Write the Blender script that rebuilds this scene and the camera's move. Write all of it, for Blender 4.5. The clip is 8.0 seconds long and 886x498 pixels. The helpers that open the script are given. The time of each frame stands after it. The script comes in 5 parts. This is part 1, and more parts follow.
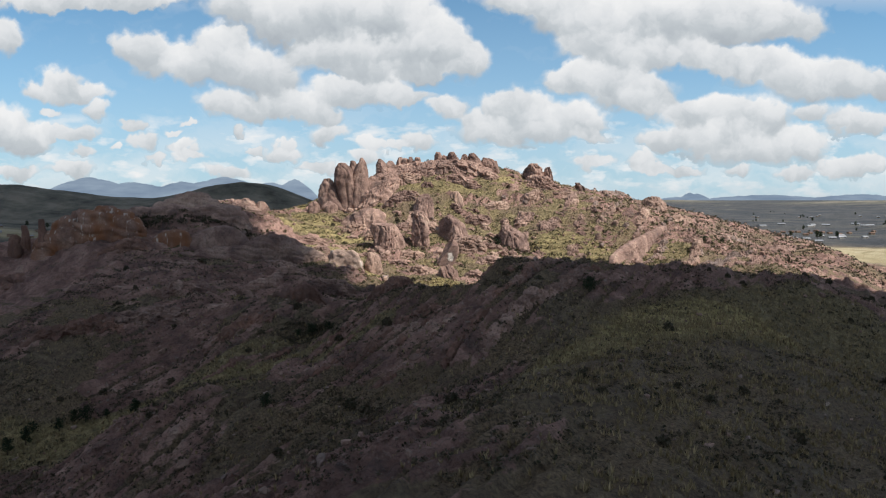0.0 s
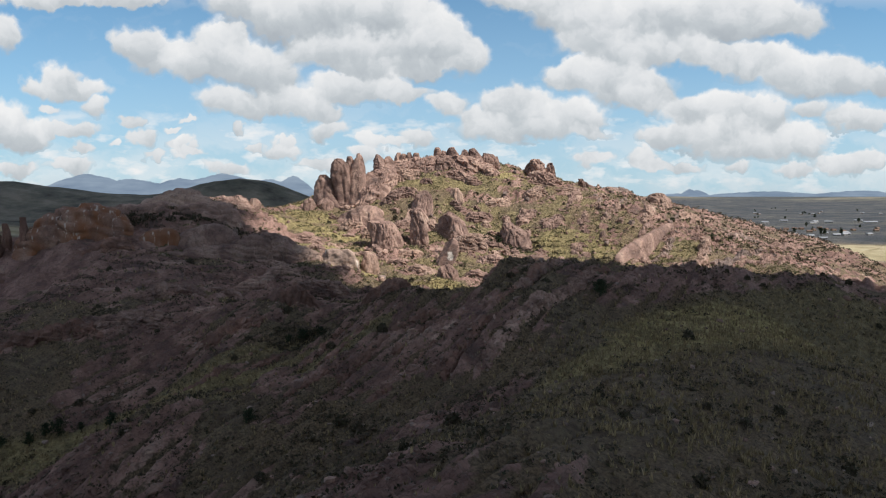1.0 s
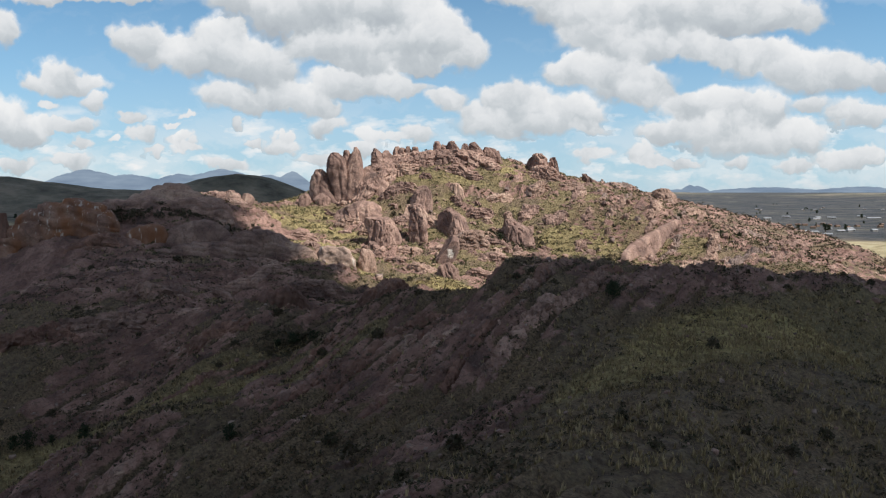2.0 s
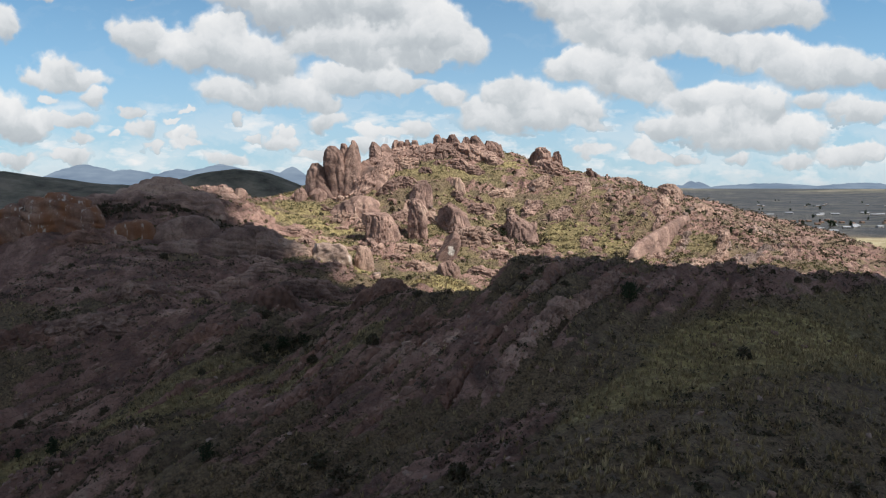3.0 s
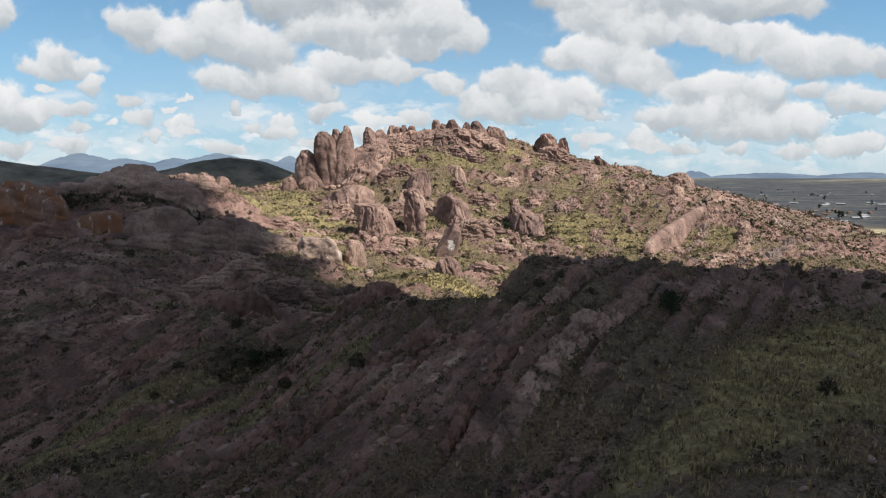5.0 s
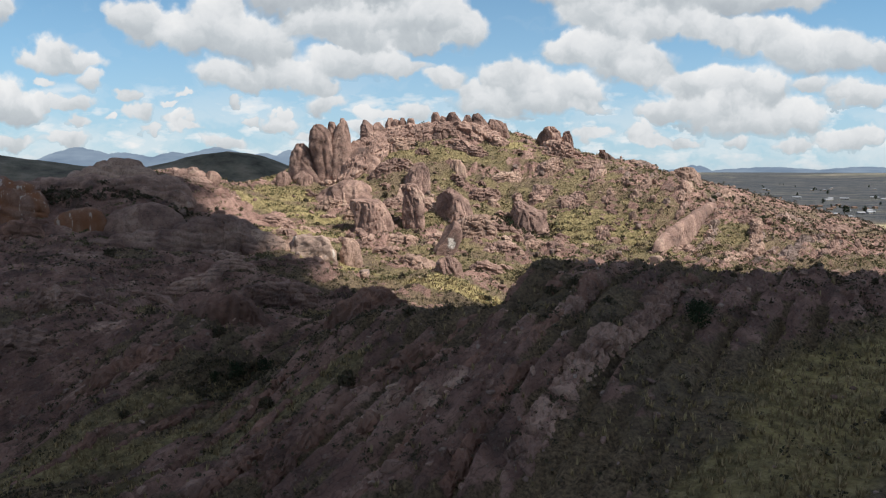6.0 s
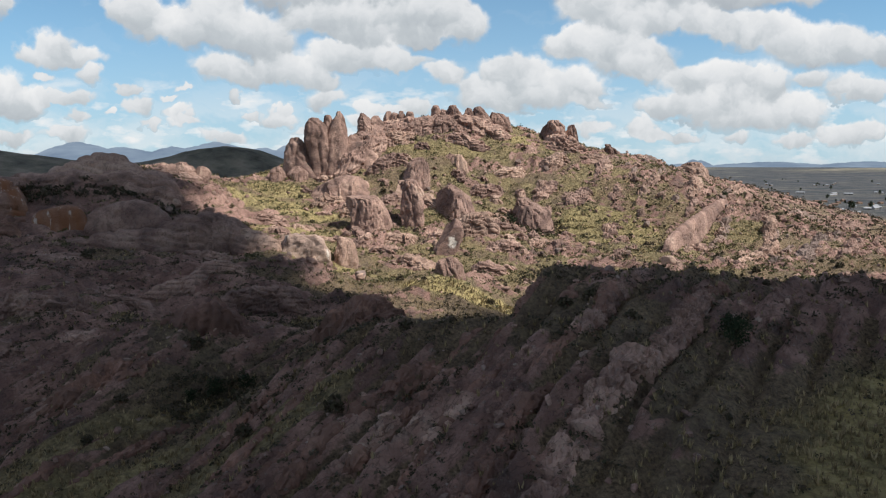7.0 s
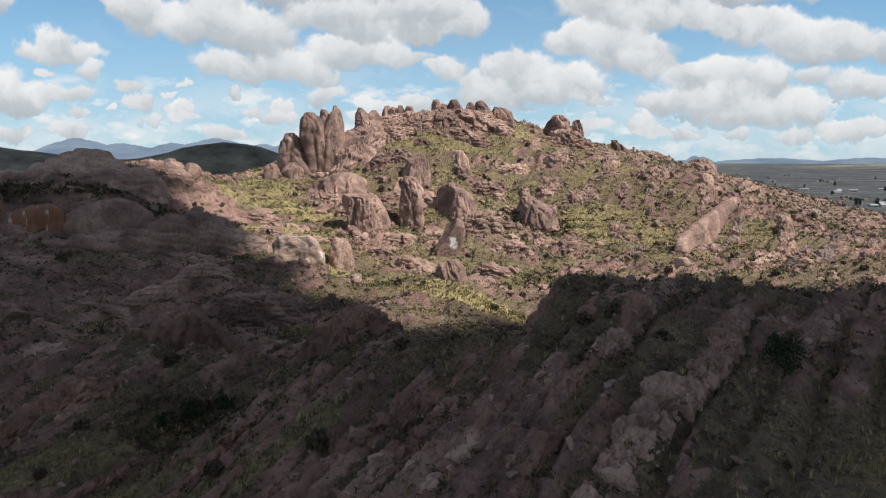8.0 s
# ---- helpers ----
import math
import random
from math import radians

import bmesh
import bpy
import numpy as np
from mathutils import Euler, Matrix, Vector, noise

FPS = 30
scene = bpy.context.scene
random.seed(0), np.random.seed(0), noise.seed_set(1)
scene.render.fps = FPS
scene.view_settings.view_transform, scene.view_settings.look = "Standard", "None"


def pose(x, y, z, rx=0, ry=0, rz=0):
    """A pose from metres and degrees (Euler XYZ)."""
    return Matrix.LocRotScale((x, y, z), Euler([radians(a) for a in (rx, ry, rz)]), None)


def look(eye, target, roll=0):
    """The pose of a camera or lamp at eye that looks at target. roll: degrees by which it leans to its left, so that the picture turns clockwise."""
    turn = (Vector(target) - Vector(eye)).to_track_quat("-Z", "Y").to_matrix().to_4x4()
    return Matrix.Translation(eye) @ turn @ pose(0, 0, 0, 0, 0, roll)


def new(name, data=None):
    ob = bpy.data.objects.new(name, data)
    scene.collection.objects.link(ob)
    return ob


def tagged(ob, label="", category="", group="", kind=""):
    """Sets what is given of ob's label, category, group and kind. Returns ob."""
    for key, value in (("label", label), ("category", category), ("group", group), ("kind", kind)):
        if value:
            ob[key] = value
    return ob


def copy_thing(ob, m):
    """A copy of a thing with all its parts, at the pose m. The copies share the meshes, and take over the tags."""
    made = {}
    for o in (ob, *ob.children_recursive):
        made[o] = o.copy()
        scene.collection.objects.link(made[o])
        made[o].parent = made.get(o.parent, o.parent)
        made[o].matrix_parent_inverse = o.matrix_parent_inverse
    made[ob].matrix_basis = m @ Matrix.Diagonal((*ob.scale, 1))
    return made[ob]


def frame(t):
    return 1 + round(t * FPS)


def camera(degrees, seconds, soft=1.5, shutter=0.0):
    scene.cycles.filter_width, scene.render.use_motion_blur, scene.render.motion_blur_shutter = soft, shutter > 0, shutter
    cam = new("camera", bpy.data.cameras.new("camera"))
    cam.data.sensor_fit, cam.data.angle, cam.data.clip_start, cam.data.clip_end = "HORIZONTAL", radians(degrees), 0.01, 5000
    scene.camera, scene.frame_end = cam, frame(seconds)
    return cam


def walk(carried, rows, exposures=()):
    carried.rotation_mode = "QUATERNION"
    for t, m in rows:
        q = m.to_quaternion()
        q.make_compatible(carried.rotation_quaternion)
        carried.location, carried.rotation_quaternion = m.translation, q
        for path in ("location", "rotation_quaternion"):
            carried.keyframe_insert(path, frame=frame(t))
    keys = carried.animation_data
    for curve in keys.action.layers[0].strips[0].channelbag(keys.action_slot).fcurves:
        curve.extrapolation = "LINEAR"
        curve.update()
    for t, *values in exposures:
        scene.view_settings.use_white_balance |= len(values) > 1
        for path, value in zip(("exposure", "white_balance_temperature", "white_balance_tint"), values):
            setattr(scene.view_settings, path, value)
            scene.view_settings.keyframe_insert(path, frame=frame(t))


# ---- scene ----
cam = camera(61.2, 8.0, soft=1.2)
METRES, EYE, TILT, LEAN, TURN = 100.0, 60.0, -3.9, 0.0, 0.0
ROWS = [
    (0.0, 0.0, 0.0, 0.0, 0.0, 0.0, 0.0),
    (0.5, -0.0004, 0.0615, 0.0051, -0.02, -0.15, 0.01),
    (1.0, -0.0003, 0.125, 0.0092, -0.04, -0.26, 0.03),
    (1.5, -0.0009, 0.1867, 0.0125, -0.07, -0.42, 0.03),
    (3.0, -0.0039, 0.3742, 0.0188, -0.09, -0.91, -0.07),
    (3.5, -0.0046, 0.436, 0.0211, -0.11, -1.1, -0.1),
    (4.0, -0.0048, 0.4996, 0.0238, -0.14, -1.33, -0.1),
    (4.5, -0.0053, 0.5609, 0.0276, -0.18, -1.52, -0.1),
    (6.0, -0.0056, 0.7484, 0.0423, -0.21, -2.16, -0.13),
    (6.5, -0.0059, 0.8101, 0.0474, -0.21, -2.38, -0.12),
    (7.0, -0.0059, 0.8732, 0.0527, -0.2, -2.56, -0.13),
    (7.5, -0.0059, 0.935, 0.0574, -0.18, -2.71, -0.13),
    (8.0, -0.0062, 0.9979, 0.0618, -0.16, -2.84, -0.14),
]
walk(cam, [(t, pose(0, 0, EYE, TILT, LEAN, TURN) @ pose(METRES * x, METRES * y, METRES * z, 90 + pitch, roll, yaw)) for t, x, y, z, yaw, pitch, roll in ROWS])

# ---------------------------------------------------------------- light
scene.view_settings.exposure = 0.28
SUN_EL = radians(52.0)
SUN_AZ = radians(108.0)          # clockwise from +y, where the sun stands
SUN_DIR = Vector((math.sin(SUN_AZ) * math.cos(SUN_EL), math.cos(SUN_AZ) * math.cos(SUN_EL), math.sin(SUN_EL)))
sun = new("sun", bpy.data.lights.new("sun", "SUN"))
sun.data.energy, sun.data.angle, sun.data.color = 5.0, radians(0.6), (1.0, 0.95, 0.87)
sun.matrix_world = look(SUN_DIR * 300, (0, 0, 0))


def node(tree, kind, **inputs):
    n = tree.nodes.new(kind)
    for key, value in inputs.items():
        if key.startswith("i"):
            socket = n.inputs[int(key[1:])]
            if isinstance(value, bpy.types.NodeSocket):
                tree.links.new(value, socket)
            else:
                socket.default_value = value
    return n


def maths(tree, op, a, b=0.0, c=0.0, clamp=False):
    n = node(tree, "ShaderNodeMath", i0=a, i1=b, i2=c)
    n.operation, n.use_clamp = op, clamp
    return n.outputs[0]


def vmath(tree, op, a, b=(0, 0, 0), c=(0, 0, 0)):
    n = node(tree, "ShaderNodeVectorMath", i0=a, i1=b)
    n.operation = op
    if op == "MULTIPLY_ADD":
        if isinstance(c, bpy.types.NodeSocket):
            tree.links.new(c, n.inputs[2])
        else:
            n.inputs[2].default_value = c
    return n


def ramp(tree, value, stops):
    n = node(tree, "ShaderNodeValToRGB", i0=value)
    el = n.color_ramp.elements
    while len(el) < len(stops):
        el.new(0.5)
    for e, (at, col) in zip(el, stops):
        e.position = at
        e.color = (*col, 1) if isinstance(col, tuple) else (col, col, col, 1)
    return n.outputs[0]


def mixc(tree, fac, a, b, how="MIX"):
    n = tree.nodes.new("ShaderNodeMix")
    n.data_type, n.blend_type = "RGBA", how
    for i, v in ((0, fac), (6, a), (7, b)):
        if isinstance(v, bpy.types.NodeSocket):
            tree.links.new(v, n.inputs[i])
        else:
            n.inputs[i].default_value = (*v, 1) if isinstance(v, tuple) else v
    return n.outputs[2]


def tex_noise(tree, vec, scale, detail=4.0, rough=0.55, distort=0.0):
    n = tree.nodes.new("ShaderNodeTexNoise")
    tree.links.new(vec, n.inputs["Vector"])
    n.inputs["Scale"].default_value, n.inputs["Detail"].default_value = scale, detail
    n.inputs["Roughness"].default_value, n.inputs["Distortion"].default_value = rough, distort
    return n.outputs[0]


# the sky: clear blue with fair-weather cumulus, each cloud (azimuth tangent, height tangent, half width, half height)
CUMULUS_MID = [
    (-0.491, 0.258, 0.089, 0.009), (-0.395, 0.262, 0.059, 0.010), (-0.400, 0.199, 0.025, 0.018), (-0.367, 0.184, 0.039, 0.020), (-0.326, 0.177, 0.039, 0.022),
    (-0.289, 0.195, 0.027, 0.026), (-0.263, 0.177, 0.046, 0.025), (-0.226, 0.165, 0.034, 0.026), (-0.274, 0.215, 0.016, 0.012), (-0.283, 0.127, 0.036, 0.016),
    (-0.249, 0.120, 0.030, 0.012), (-0.212, 0.128, 0.030, 0.018), (-0.178, 0.118, 0.031, 0.015), (-0.149, 0.109, 0.018, 0.010), (-0.145, 0.087, 0.027, 0.010),
    (-0.262, 0.253, 0.044, 0.020), (-0.210, 0.237, 0.044, 0.029), (-0.151, 0.243, 0.067, 0.035), (-0.077, 0.246, 0.059, 0.032), (-0.166, 0.192, 0.033, 0.019)]
CUMULUS_MID_MORE = [
    (-0.122, 0.192, 0.045, 0.026), (-0.070, 0.187, 0.052, 0.025), (-0.029, 0.208, 0.034, 0.039), (0.004, 0.204, 0.030, 0.032), (0.034, 0.182, 0.027, 0.020),
    (-0.062, 0.170, 0.082, 0.010), (-0.137, 0.142, 0.037, 0.015), (-0.092, 0.143, 0.045, 0.018), (-0.051, 0.136, 0.033, 0.010), (0.004, 0.120, 0.022, 0.013)]
CUMULUS_RIGHT = [
    (0.115, 0.256, 0.052, 0.012), (0.167, 0.244, 0.044, 0.025), (0.219, 0.230, 0.059, 0.032), (0.286, 0.237, 0.067, 0.036), (0.352, 0.240, 0.067, 0.032),
    (0.412, 0.237, 0.059, 0.029), (0.456, 0.228, 0.036, 0.019), (0.205, 0.200, 0.045, 0.020), (0.250, 0.189, 0.052, 0.022), (0.301, 0.195, 0.045, 0.018),
    (0.161, 0.156, 0.030, 0.015), (0.205, 0.158, 0.045, 0.018), (0.243, 0.142, 0.052, 0.018), (0.273, 0.128, 0.034, 0.013), (0.346, 0.183, 0.034, 0.018),
    (0.391, 0.177, 0.045, 0.020), (0.443, 0.168, 0.045, 0.018), (0.488, 0.155, 0.049, 0.023), (0.533, 0.158, 0.027, 0.019), (0.574, 0.154, 0.016, 0.015)]
CUMULUS_RIGHT_MORE = [
    (0.083, 0.127, 0.028, 0.016), (0.113, 0.116, 0.033, 0.018), (0.049, 0.103, 0.027, 0.013), (0.072, 0.089, 0.045, 0.015), (0.132, 0.096, 0.045, 0.021),
    (0.184, 0.101, 0.027, 0.021), (0.192, 0.083, 0.022, 0.009), (0.289, 0.077, 0.025, 0.011), (0.329, 0.112, 0.030, 0.016), (0.363, 0.118, 0.030, 0.015),
    (0.393, 0.105, 0.045, 0.025), (0.427, 0.108, 0.025, 0.024), (0.409, 0.075, 0.067, 0.022), (0.469, 0.069, 0.039, 0.018), (0.341, 0.083, 0.045, 0.018),
    (0.482, 0.112, 0.021, 0.011), (0.535, 0.103, 0.025, 0.015), (0.565, 0.102, 0.024, 0.013)]
CUMULUS_LOW = [
    (-0.578, 0.211, 0.020, 0.022), (-0.528, 0.142, 0.025, 0.013), (-0.501, 0.149, 0.025, 0.018), (-0.473, 0.137, 0.028, 0.010), (-0.457, 0.112, 0.018, 0.011),
    (-0.522, 0.110, 0.013, 0.006), (-0.577, 0.094, 0.025, 0.022), (-0.553, 0.080, 0.033, 0.015), (-0.408, 0.096, 0.010, 0.007), (-0.394, 0.074, 0.015, 0.010),
    (-0.477, 0.062, 0.013, 0.007), (-0.497, 0.085, 0.030, 0.006), (-0.382, 0.051, 0.013, 0.005), (-0.265, 0.092, 0.007, 0.005), (-0.337, 0.094, 0.008, 0.004),
    (-0.353, 0.082, 0.010, 0.004), (-0.344, 0.062, 0.016, 0.006), (-0.334, 0.051, 0.019, 0.005), (-0.250, 0.063, 0.012, 0.004), (-0.213, 0.069, 0.009, 0.006)]
CUMULUS_LOW_MORE = [
    (-0.213, 0.057, 0.019, 0.007), (-0.434, 0.066, 0.010, 0.006), (-0.037, 0.075, 0.022, 0.010), (-0.063, 0.066, 0.016, 0.006), (-0.093, 0.069, 0.013, 0.008),
    (-0.108, 0.054, 0.022, 0.007), (0.200, 0.045, 0.021, 0.008), (0.267, 0.049, 0.018, 0.009), (0.286, 0.040, 0.024, 0.007), (0.320, 0.038, 0.026, 0.007),
    (0.391, 0.038, 0.018, 0.006), (0.463, 0.033, 0.020, 0.007), (0.530, 0.041, 0.030, 0.011), (0.567, 0.044, 0.018, 0.012), (-0.566, 0.038, 0.030, 0.007),
    (-0.491, 0.039, 0.023, 0.007), (-0.281, 0.036, 0.023, 0.006), (-0.168, 0.044, 0.020, 0.006)]
CUMULUS = CUMULUS_MID + CUMULUS_MID_MORE + CUMULUS_RIGHT + CUMULUS_RIGHT_MORE + CUMULUS_LOW + CUMULUS_LOW_MORE

world = bpy.data.worlds.new("sky")
scene.world = world
world.use_nodes = True
wt = world.node_tree
wt.nodes.clear()
sky = wt.nodes.new("ShaderNodeTexSky")
sky.sky_type, sky.sun_disc = "NISHITA", False
sky.sun_elevation, sky.sun_rotation, sky.altitude = SUN_EL, SUN_AZ, 3800.0
sky.air_density, sky.dust_density, sky.ozone_density = 1.0, 0.6, 1.5
coord = wt.nodes.new("ShaderNodeTexCoord").outputs["Generated"]
sep = node(wt, "ShaderNodeSeparateXYZ", i0=coord)
ahead = maths(wt, "MAXIMUM", maths(wt, "ABSOLUTE", sep.outputs[1]), 0.02)
flat = wt.nodes.new("ShaderNodeCombineXYZ")
wt.links.new(maths(wt, "DIVIDE", sep.outputs[0], ahead), flat.inputs[0])
wt.links.new(maths(wt, "DIVIDE", sep.outputs[2], ahead), flat.inputs[1])
plane = flat.outputs[0]
def shaken(scale, detail, rough, wide, high):
    """The sky's plane, pushed about by noise of one size."""
    n = wt.nodes.new("ShaderNodeTexNoise")
    wt.links.new(plane, n.inputs["Vector"])
    n.inputs["Scale"].default_value, n.inputs["Detail"].default_value, n.inputs["Roughness"].default_value = scale, detail, rough
    return vmath(wt, "MULTIPLY_ADD", n.outputs["Color"], (wide, high, 0.0), (-0.5 * wide, -0.5 * high, 0.0)).outputs[0]


# cauliflower heads: large swellings, and fine curls on them
warped = vmath(wt, "ADD", vmath(wt, "ADD", plane, shaken(20.0, 3.0, 0.55, 0.060, 0.046)).outputs[0], shaken(75.0, 4.0, 0.55, 0.017, 0.015)).outputs[0]
total, heighted = 0.0, 0.0
for az, up, half_w, half_h in CUMULUS:
    rel = vmath(wt, "MULTIPLY_ADD", warped, (0.86 / half_w, 0.84 / half_h, 0), (-0.86 * az / half_w, -0.84 * up / half_h, 0)).outputs[0]
    far_out = vmath(wt, "DOT_PRODUCT", rel, rel).outputs["Value"]
    weight = maths(wt, "POWER", 0.16, maths(wt, "MULTIPLY", far_out, far_out))
    total = maths(wt, "ADD", weight, total)
    heighted = maths(wt, "MULTIPLY_ADD", weight, up, heighted)
# the broken cloud field goes on low over the horizon, overhead and behind
field_n = tex_noise(wt, vmath(wt, "MULTIPLY", warped, (9.0, 22.0, 1.0)).outputs[0], 1.0, 4.0, 0.55)
low_band = ramp(wt, node(wt, "ShaderNodeSeparateXYZ", i0=plane).outputs[1], [(0.0, 0.20), (0.05, 0.14), (0.13, 0.05), (0.24, 0.05), (0.50, 0.95)])
field = maths(wt, "MULTIPLY", ramp(wt, field_n, [(0.36, 0.0), (0.58, 1.0)]), low_band)
small_n = tex_noise(wt, vmath(wt, "MULTIPLY", plane, (17.0, 42.0, 1.0)).outputs[0], 1.0, 5.0, 0.55)
small_band = ramp(wt, node(wt, "ShaderNodeSeparateXYZ", i0=plane).outputs[1], [(0.0, 0.34), (0.03, 0.50), (0.085, 0.40), (0.12, 0.0)])
small = maths(wt, "MULTIPLY", ramp(wt, small_n, [(0.47, 0.0), (0.70, 1.0)]), small_band)
dens = maths(wt, "ADD", total, maths(wt, "MAXIMUM", field, small))
cover = ramp(wt, dens, [(0.04, 0.0), (0.18, 0.48), (0.46, 0.97)])
middle = maths(wt, "DIVIDE", heighted, maths(wt, "MAXIMUM", total, 0.02))
lift = maths(wt, "MULTIPLY", maths(wt, "SUBTRACT", node(wt, "ShaderNodeSeparateXYZ", i0=plane).outputs[1], middle), 28.0)
puff = tex_noise(wt, warped, 24.0, 5.0, 0.55)
tone = maths(wt, "ADD", maths(wt, "MULTIPLY_ADD", lift, 0.48, 0.49), maths(wt, "MULTIPLY_ADD", puff, 0.85, -0.40))
cloud_col = ramp(wt, tone, [(0.05, (0.47, 0.51, 0.55)), (0.34, (0.60, 0.64, 0.67)), (0.56, (0.80, 0.82, 0.84)), (0.85, (0.96, 0.96, 0.96))])
haze = ramp(wt, node(wt, "ShaderNodeSeparateXYZ", i0=plane).outputs[1], [(0.0, 0.92), (0.06, 0.78), (0.16, 0.42), (0.3, 0.12)])
clear_air = vmath(wt, "MULTIPLY", sky.outputs[0], (0.074, 0.140, 0.150)).outputs[0]
air = mixc(wt, haze, clear_air, (0.51, 0.66, 0.77))
# overhead the cloud bases are seen from below, in their own shade
under = ramp(wt, node(wt, "ShaderNodeSeparateXYZ", i0=plane).outputs[1], [(0.26, (1.0, 1.0, 1.0)), (0.55, (0.37, 0.445, 0.60))])
seen_sky = mixc(wt, cover, air, mixc(wt, 1.0, cloud_col, under, "MULTIPLY"))
background = node(wt, "ShaderNodeBackground", i0=seen_sky, i1=0.76)
wt.links.new(background.outputs[0], wt.nodes.new("ShaderNodeOutputWorld").inputs[0])


# ---------------------------------------------------------------- noise for shapes
PERM = np.random.RandomState(7).permutation(512)


def hashed(ix, iy, iz, seed):
    return PERM[(PERM[(PERM[(ix + 31 * seed) & 511] + iy) & 511] + iz) & 511]


def perlin(x, y, z=None, seed=0):
    """Gradient noise of arrays, about -1 to 1."""
    if z is None:
        ix, iy = np.floor(x).astype(np.int64), np.floor(y).astype(np.int64)
        fx, fy = x - ix, y - iy
        u, v = (f * f * f * (f * (f * 6 - 15) + 10) for f in (fx, fy))
        total_n = 0.0
        for cx in (0, 1):
            for cy in (0, 1):
                a = hashed(ix + cx, iy + cy, 0, seed) * (2 * np.pi / 512)
                total_n = total_n + (np.cos(a) * (fx - cx) + np.sin(a) * (fy - cy)) * (u if cx else 1 - u) * (v if cy else 1 - v)
        return total_n * 1.5
    ix, iy, iz = (np.floor(a).astype(np.int64) for a in (x, y, z))
    fx, fy, fz = x - ix, y - iy, z - iz
    u, v, w = (f * f * f * (f * (f * 6 - 15) + 10) for f in (fx, fy, fz))
    total_n = 0.0
    for cx in (0, 1):
        for cy in (0, 1):
            for cz in (0, 1):
                h = hashed(ix + cx, iy + cy, iz + cz, seed)
                a = h * (2 * np.pi / 512) * 7.0
                c = ((h * 5) % 512) / 255.5 - 1
                s = np.sqrt(np.maximum(0, 1 - c * c))
                g = np.cos(a) * s * (fx - cx) + np.sin(a) * s * (fy - cy) + c * (fz - cz)
                total_n = total_n + g * (u if cx else 1 - u) * (v if cy else 1 - v) * (w if cz else 1 - w)
    return total_n * 1.6


def fbm(x, y, z=None, octaves=4, seed=0, gain=0.5):
    out, amp, f = 0.0, 1.0, 1.0
    for k in range(octaves):
        out = out + amp * perlin(x * f, y * f, None if z is None else z * f, seed + k)
        amp, f = amp * gain, f * 2.03
    return out


def cells(u, v, seed):
    """Broken blocks: for each spot the gap to the next block, a random number of its block, and the place in it."""
    iu, iv = np.floor(u).astype(np.int64), np.floor(v).astype(np.int64)
    best, second = np.full(u.shape, 9.0), np.full(u.shape, 9.0)
    pick, du, dv = np.zeros(u.shape), np.zeros(u.shape), np.zeros(u.shape)
    for a in (-1, 0, 1):
        for c in (-1, 0, 1):
            h = hashed(iu + a, iv + c, 0, seed)
            ou, ov = iu + a + 0.1 + 0.8 * h / 511 - u, iv + c + 0.1 + 0.8 * ((h * 37) % 512) / 511 - v
            d = ou * ou + ov * ov
            near_one = d < best
            second = np.where(near_one, best, np.minimum(second, d))
            best = np.where(near_one, d, best)
            pick, du, dv = np.where(near_one, h, pick), np.where(near_one, ou, du), np.where(near_one, ov, dv)
    return np.sqrt(second) - np.sqrt(best), pick / 511, du, dv


def ease(a, b, x):
    t = np.clip((x - a) / (b - a), 0, 1)
    return t * t * (3 - 2 * t)


# ---------------------------------------------------------------- the lie of the land: swells and hollows (x, y, rise, radius, radius, turn)
FORE = [(164.2, -8.2, 3.8, 64.8, 60.7, 12.6),
    (14.6, -0.0, -6.2, 48.5, 19.9, 4.6),
    (-42.7, 32.8, -8.7, 98.2, 28.3, 59.3),
    (295.2, 61.8, -2.3, 54.8, 52.9, -2.7),
    (-126.8, 97.0, 11.2, 86.8, 46.3, 5.7),
    (6.5, 114.1, -6.6, 73.9, 23.1, 19.6),
    (76.4, 124.8, 2.8, 22.2, 29.2, 49.6),
    (-98.9, 126.4, 6.8, 23.9, 17.0, -83.0)]
NEAR_RIDGE = [(39.8, 140.6, 20.1, 146.4, 32.3, 51.5),
    (3.0, 143.1, -5.1, 19.0, 16.5, -14.3),
    (-50.8, 149.6, 10.4, 25.6, 18.6, 12.0),
    (-40.8, 152.4, -30.0, 241.5, 97.7, 8.5),
    (41.0, 161.3, -15.0, 24.2, 38.9, -35.3),
    (-232.7, 167.1, -7.2, 34.1, 42.8, -21.5),
    (2.2, 178.0, -4.6, 13.4, 13.5, 10.9),
    (103.0, 193.9, -20.6, 47.1, 23.5, 44.4),
    (107.0, 197.6, 18.0, 28.6, 20.8, 29.2),
    (-52.2, 198.1, 7.2, 58.1, 14.2, 77.0),
    (-32.5, 201.5, -7.0, 14.3, 11.6, 53.3),
    (29.3, 205.5, 45.6, 85.0, 67.4, -87.6)]
